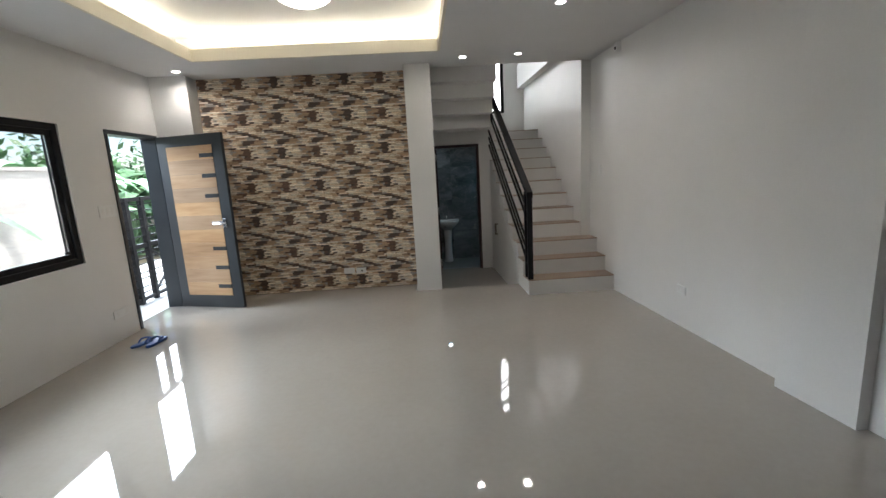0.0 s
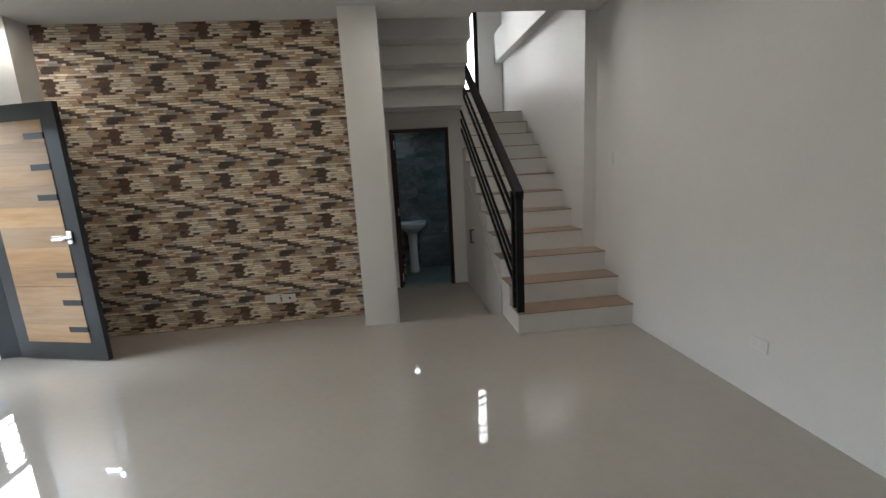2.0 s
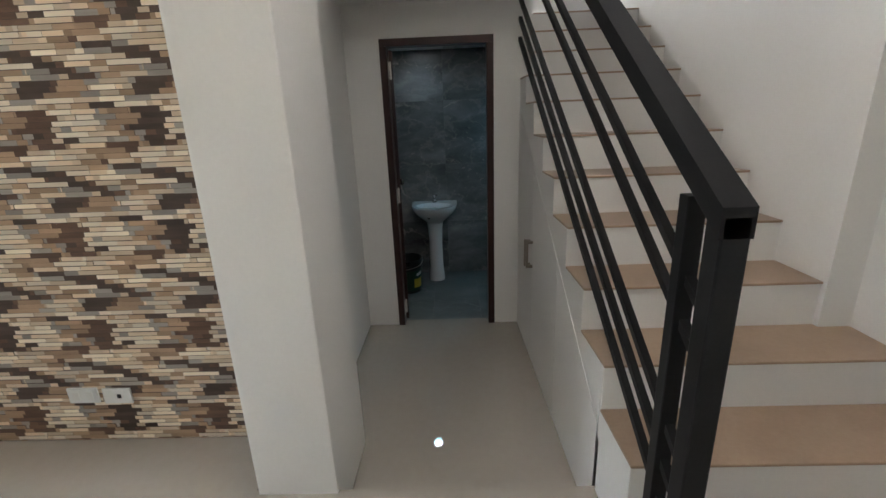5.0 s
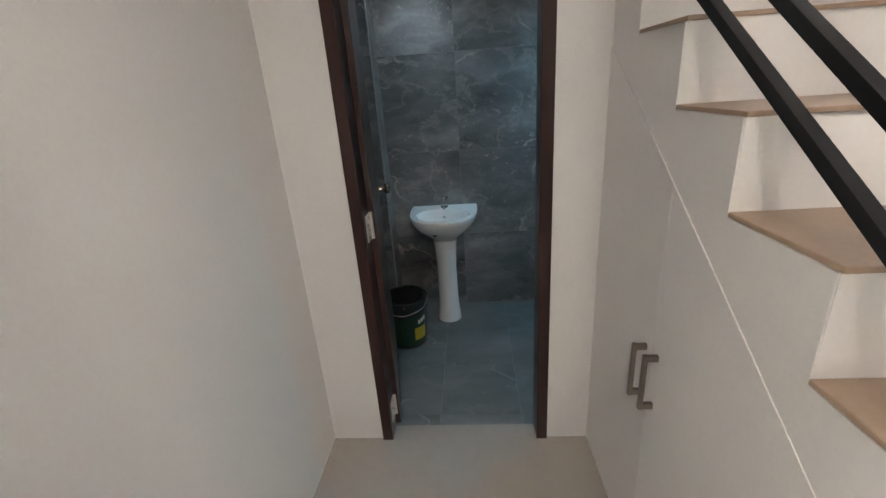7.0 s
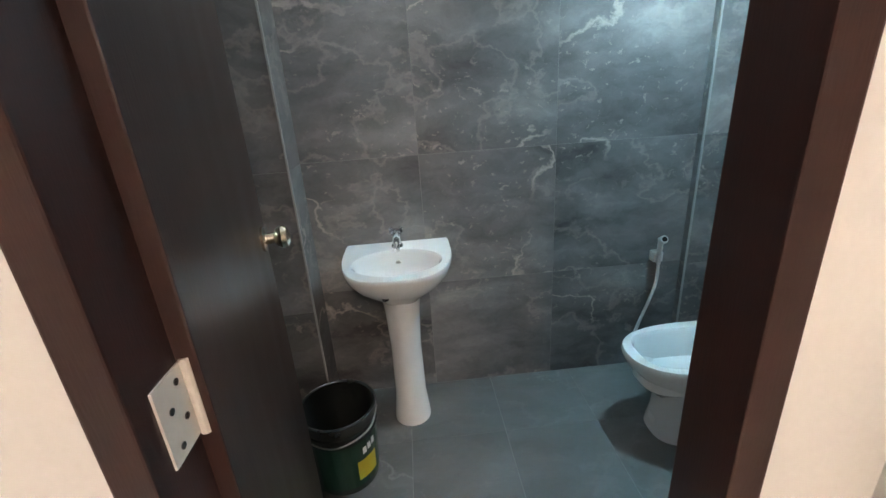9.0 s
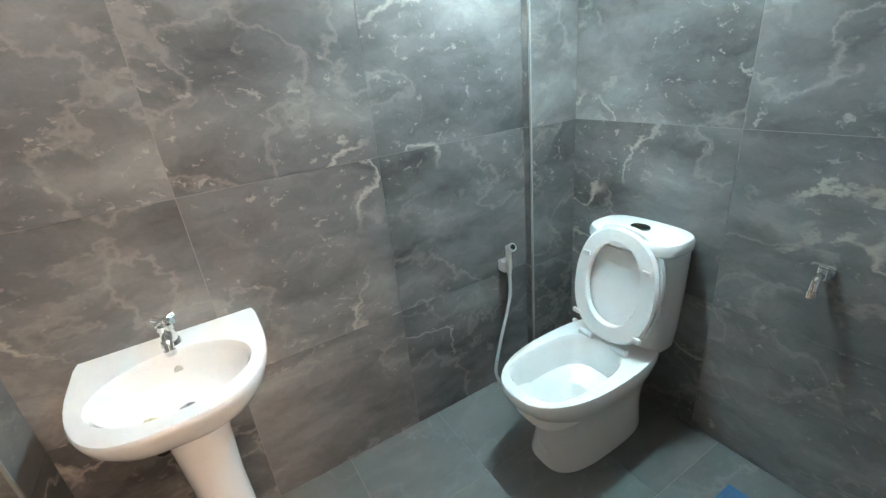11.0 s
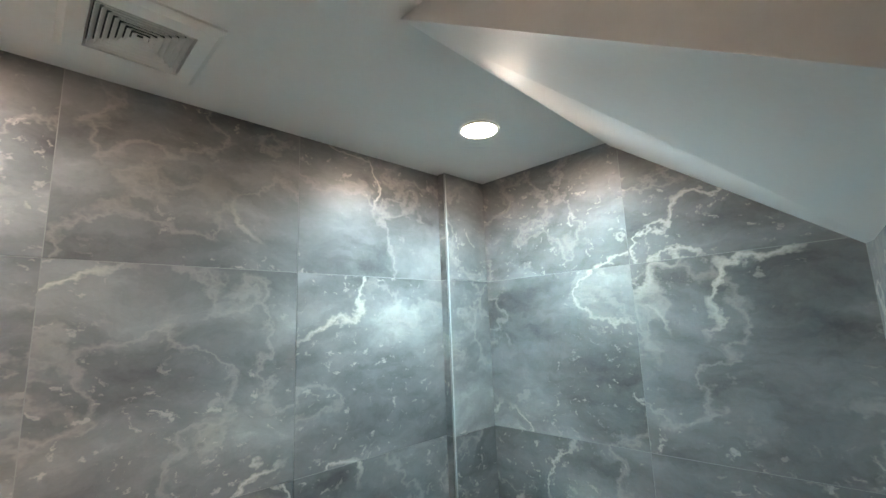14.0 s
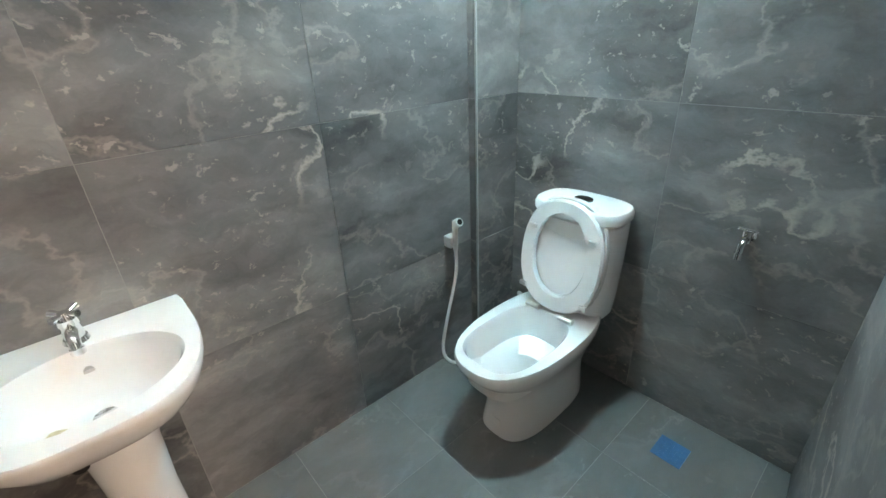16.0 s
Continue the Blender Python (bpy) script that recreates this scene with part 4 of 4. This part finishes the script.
for y0, y1, xo in ((WY0 + fw, ym + 0.025, -0.085), (ym - 0.025, WY1 - fw, -0.05)):
    x = LW + xo
    sash = part("sash", boxes((x - 0.014, x + 0.014, y0, y0 + 0.045, WZ0 + fw, WZ1 - fw), (x - 0.014, x + 0.014, y1 - 0.045, y1, WZ0 + fw, WZ1 - fw), (x - 0.014, x + 0.014, y0 + 0.045, y1 - 0.045, WZ0 + fw, WZ0 + fw + 0.045), (x - 0.014, x + 0.014, y0 + 0.045, y1 - 0.045, WZ1 - fw - 0.045, WZ1 - fw)), BLACK, win1)
    pn = part("pane", box(x - 0.003, x + 0.003, y0 + 0.045, y1 - 0.045, WZ0 + fw + 0.045, WZ1 - fw - 0.045), GLASS, sash)
    pn.visible_shadow = False
part("latch", box(LW - 0.036, LW - 0.022, WY1 - 0.16, WY1 - 0.10, WZ0 + 0.105, WZ0 + 0.13, 0.003), BLACK, win1)


def plate(at, turn, w, h, marks, label, group="wall plates"):
    """A white wall plate in its local xz plane, facing local -y."""
    ob = thing("wall_plate", label, "socket", at, turn, group)
    part("plate", box(-w / 2, w / 2, -0.009, 0.0, -h / 2, h / 2, 0.003), PLASTIC, ob)
    for mx, mw, mh, dark in marks:
        part("insert", box(mx - mw / 2, mx + mw / 2, -0.011, -0.0085, -mh / 2, mh / 2, 0.001), DARK if dark else WHITE, ob)
    return ob


plate((-0.497, ACC - 0.006, 0.405), 0, 0.135, 0.075, ((-0.03, 0.03, 0.04, 0), (0.03, 0.03, 0.04, 0)), "white double socket plate on the patterned wallpaper")
plate((-0.345, ACC - 0.006, 0.40), 0, 0.125, 0.075, ((0.01, 0.018, 0.02, 1),), "white data outlet plate on the patterned wallpaper")
plate((EAST(4.17), 4.17, 0.495), -90, 0.12, 0.075, ((-0.028, 0.03, 0.04, 0), (0.028, 0.03, 0.04, 0)), "white double socket plate low on the white wall")
plate((LW, 4.935, 1.41), 90, 0.215, 0.115, ((-0.065, 0.03, 0.06, 0), (0.0, 0.03, 0.06, 0), (0.065, 0.03, 0.06, 0)), "white light switch plate beside the front door")
plate((LW, 4.875, 0.425), 90, 0.235, 0.08, ((-0.06, 0.035, 0.04, 0), (0.06, 0.035, 0.04, 0)), "white double socket plate low beside the door")
plate((RW, 5.80, 1.53), -90, 0.07, 0.115, ((0, 0.025, 0.05, 0),), "white light switch plate beside the stairs")

sensor = thing("wall_sensor", "small beige alarm sensor high on the wall", "sensor", (EAST(5.33), 5.33, 2.775))
part("body", box(-0.05, 0.0, -0.03, 0.03, -0.05, 0.05, 0.008), PLASTIC, sensor)
part("lens", cyl(0.016, 0.014, (-0.05, 0, -0.015), (-0.056, 0, -0.016), 14), DARK, sensor)


def slipper(at, turn):
    s = thing("slipper", "dark blue rubber slipper on the floor by the door", "slipper", at, turn, "slippers by the door")
    out = []
    for k in range(28):
        a = 2 * math.pi * k / 28
        out.append((0.13 * math.cos(a), (0.046 - 0.008 * math.cos(a) * -1 - 0.010 * (abs(math.cos(a)) < 0.5)) * math.sin(a)))
    part("sole", rings([[(x * q, y * q, z) for x, y in out] for q, z in ((0.96, 0.0), (1, 0.004), (1, 0.018), (0.96, 0.022))]), BLUE, s, smooth=True)
    for e in (-1, 1):
        part("strap", tube([(0.075, 0, 0.02), (0.05, e * 0.022, 0.045), (0.0, e * 0.042, 0.048), (-0.035, e * 0.044, 0.016)], 0.008, 8), BLUE, s, smooth=True)
    return s


slipper((-2.185, 4.655, F), 62)
slipper((-2.085, 4.66, F), 84)

# ---- outside ----
structure(part("ground", box(-60, -2.9, -40, 60, -0.6, -0.02), SOIL), "garden soil outside", "ground")
structure(part("porch", box(-4.95, LW - 0.15, 4.2, 14.0, -0.4, F - 0.012), PORCH), "pale tiled porch outside the front door", "porch")
structure(part("ground_north", box(-2.9, 60, BB + 0.2, 60, -0.6, -0.02), SOIL), "garden soil behind the house", "ground")
yard = thing("boundary_wall", "pale painted concrete boundary wall in the yard", "boundary wall")
part("wall", box(-5.2, -5.0, -3.0, 8.05, -0.1, 1.93, 0.006), CONCRETE, yard)
part("coping", box(-5.24, -4.96, -3.0, 8.09, 1.93, 1.98, 0.006), CONCRETE, yard)
part("buttress", box(-5.0, -4.86, 6.2, 7.0, -0.1, 1.35, 0.01), CONCRETE, yard)
fence = thing("porch_fence", "black steel porch fence with horizontal bars and diagonal braces", "fence")
FX = -3.12
for y in (5.35, 6.12, 6.42, 7.3, 8.4, 9.6):
    part("post", box(FX - 0.03, FX + 0.03, y - 0.03, y + 0.03, F - 0.012, 1.50, 0.003), BLACK, fence)
for z, h in ((1.475, 0.05), (0.88, 0.055), (0.21, 0.04)):
    part("rail", box(FX - 0.02, FX + 0.02, 5.3, 9.6, z - h / 2, z + h / 2), BLACK, fence)
for z in (0.29, 0.36, 0.47, 0.54, 0.65, 0.72, 0.81, 1.0, 1.11, 1.22, 1.33, 1.41):
    part("bar", box(FX - 0.008, FX + 0.008, 5.3, 9.6, z - 0.0065, z + 0.0065), BLACK, fence)
for ya, yb in ((6.42, 7.3), (7.3, 8.4), (5.35, 6.12)):
    part("brace", prism([(ya, 0.22), (yb, 0.85), (yb, 0.88), (ya, 0.25)], FX - 0.010, FX + 0.010), BLACK, fence)
    part("brace", prism([(ya, 0.85), (yb, 0.22), (yb, 0.25), (ya, 0.88)], FX - 0.022, FX - 0.011), BLACK, fence)


def banana_leaf(bm, base, heading, length, width, lift, rnd):
    """One long arching leaf with a folded midrib and a torn edge."""
    pts, n = [], 12
    side = Vector((-math.sin(heading), math.cos(heading), 0))
    for k in range(n + 1):
        u = k / n
        c = Vector(base) + Vector((math.cos(heading), math.sin(heading), 0)) * length * u * 0.85 + Vector((0, 0, lift * length * (u - 0.95 * u * u)))
        w = width * (math.sin(math.pi * min(1, u * 0.92 + 0.06)) ** 0.6) * (1 + rnd.uniform(-0.12, 0.12))
        pts.append((c - side * w + Vector((0, 0, -0.35 * w)), c, c + side * w + Vector((0, 0, -0.35 * w))))
    rows = [[bm.verts.new(q) for q in p] for p in pts]
    for a, b in zip(rows, rows[1:]):
        for i in (0, 1):
            if rnd.random() > 0.06:
                bm.faces.new((a[i], a[i + 1], b[i + 1], b[i]))


rnd = random.Random(3)
for k in range(20):
    x, y = rnd.uniform(-8.5, -5.9), rnd.uniform(3.0, 15.5)
    plant = thing("banana_plant", "green banana plant with long arching leaves", "plant", (x, y, -0.02), group="banana plants")
    h = rnd.uniform(0.9, 1.8)
    part("stem", cyl(0.11, 0.06, (0, 0, 0), (0.05, 0.03, h), 12), FOLIAGE, plant, smooth=True)
    bm = bmesh.new()
    for q in range(11):
        banana_leaf(bm, (0.05, 0.03, h - 0.1), rnd.uniform(0, 6.28), rnd.uniform(1.2, 2.1), rnd.uniform(0.16, 0.27), rnd.uniform(0.4, 1.3), rnd)
    part("leaves", bm, BANANA, plant)
shrub = bmesh.new()
for k in range(9000):
    c = Vector((rnd.uniform(-11.5, -6.0), rnd.uniform(0.5, 20), 0))
    c.z = rnd.random() ** 0.8 * (1.9 + 0.9 * math.sin(c.y * 1.3) * math.sin(c.x * 0.9 + 1) + (-c.x - 6) * 0.16)
    d1 = Vector((rnd.uniform(-1, 1), rnd.uniform(-1, 1), rnd.uniform(-0.6, 0.6))).normalized()
    d2 = d1.cross(Vector((rnd.uniform(-1, 1), rnd.uniform(-1, 1), 1))).normalized()
    a = rnd.uniform(0.09, 0.22)
    v = [shrub.verts.new(p) for p in (c - d1 * a, c + d2 * a * 0.4, c + d1 * a, c - d2 * a * 0.4)]
    shrub.faces.new(v)
tagged(part("shrubbery", shrub, FOLIAGE), "dense green shrubs behind the boundary wall", "shrubs", "", "stuff")

# ---- tiles of the bathroom, last ----
back, east, west, bfloor = (scene.objects[n] for n in ("wall_bath_back", "wall_bath_east", "wall_bath_west", "floor_bath"))
tiles(back, WALLTILE, lambda u, v: pose(u, BB + 0.005, v), [0.569, 1.075, 1.675, 2.321], ZS)
tiles(east, WALLTILE, lambda u, v: pose(BR + 0.005, u, v, 0, 0, -90), [DW + 0.09, 7.78, 8.385, 9.041], ZS)
tiles(west, WALLTILE, lambda u, v: pose(BL - 0.005, u, v, 0, 0, 90), [DW + 0.09, 8.28, 8.891], ZS)
tiles(colr, WALLTILE, lambda u, v: pose(u, 9.036, v), [2.312, BR - 0.001], ZS)
tiles(colr, WALLTILE, lambda u, v: pose(2.316, u, v, 0, 0, -90), [9.042, BB - 0.001], ZS)
tiles(coll, WALLTILE, lambda u, v: pose(u, 8.886, v), [BL + 0.001, 0.578], ZS)
tiles(coll, WALLTILE, lambda u, v: pose(0.574, u, v, 0, 0, 90), [8.892, BB - 0.001], ZS)
tiles(bfloor, FLOORTILE, lambda u, v: pose(u, v, BF - 0.005, 90, 0, 0), [BL, 0.94, 1.355, 1.77, 2.185, BR], [DW + 0.078, 7.86, 8.28, 8.697, BB])
structure(part("wall_bath_front", prism([(1.43, 7.672), (BR + 0.01, 7.795), (BR + 0.01, 7.70), (1.43, 7.662)], BF, 1.78, "z"), WALLTILE), "marble tiled wall beside the bathroom door", "wall")
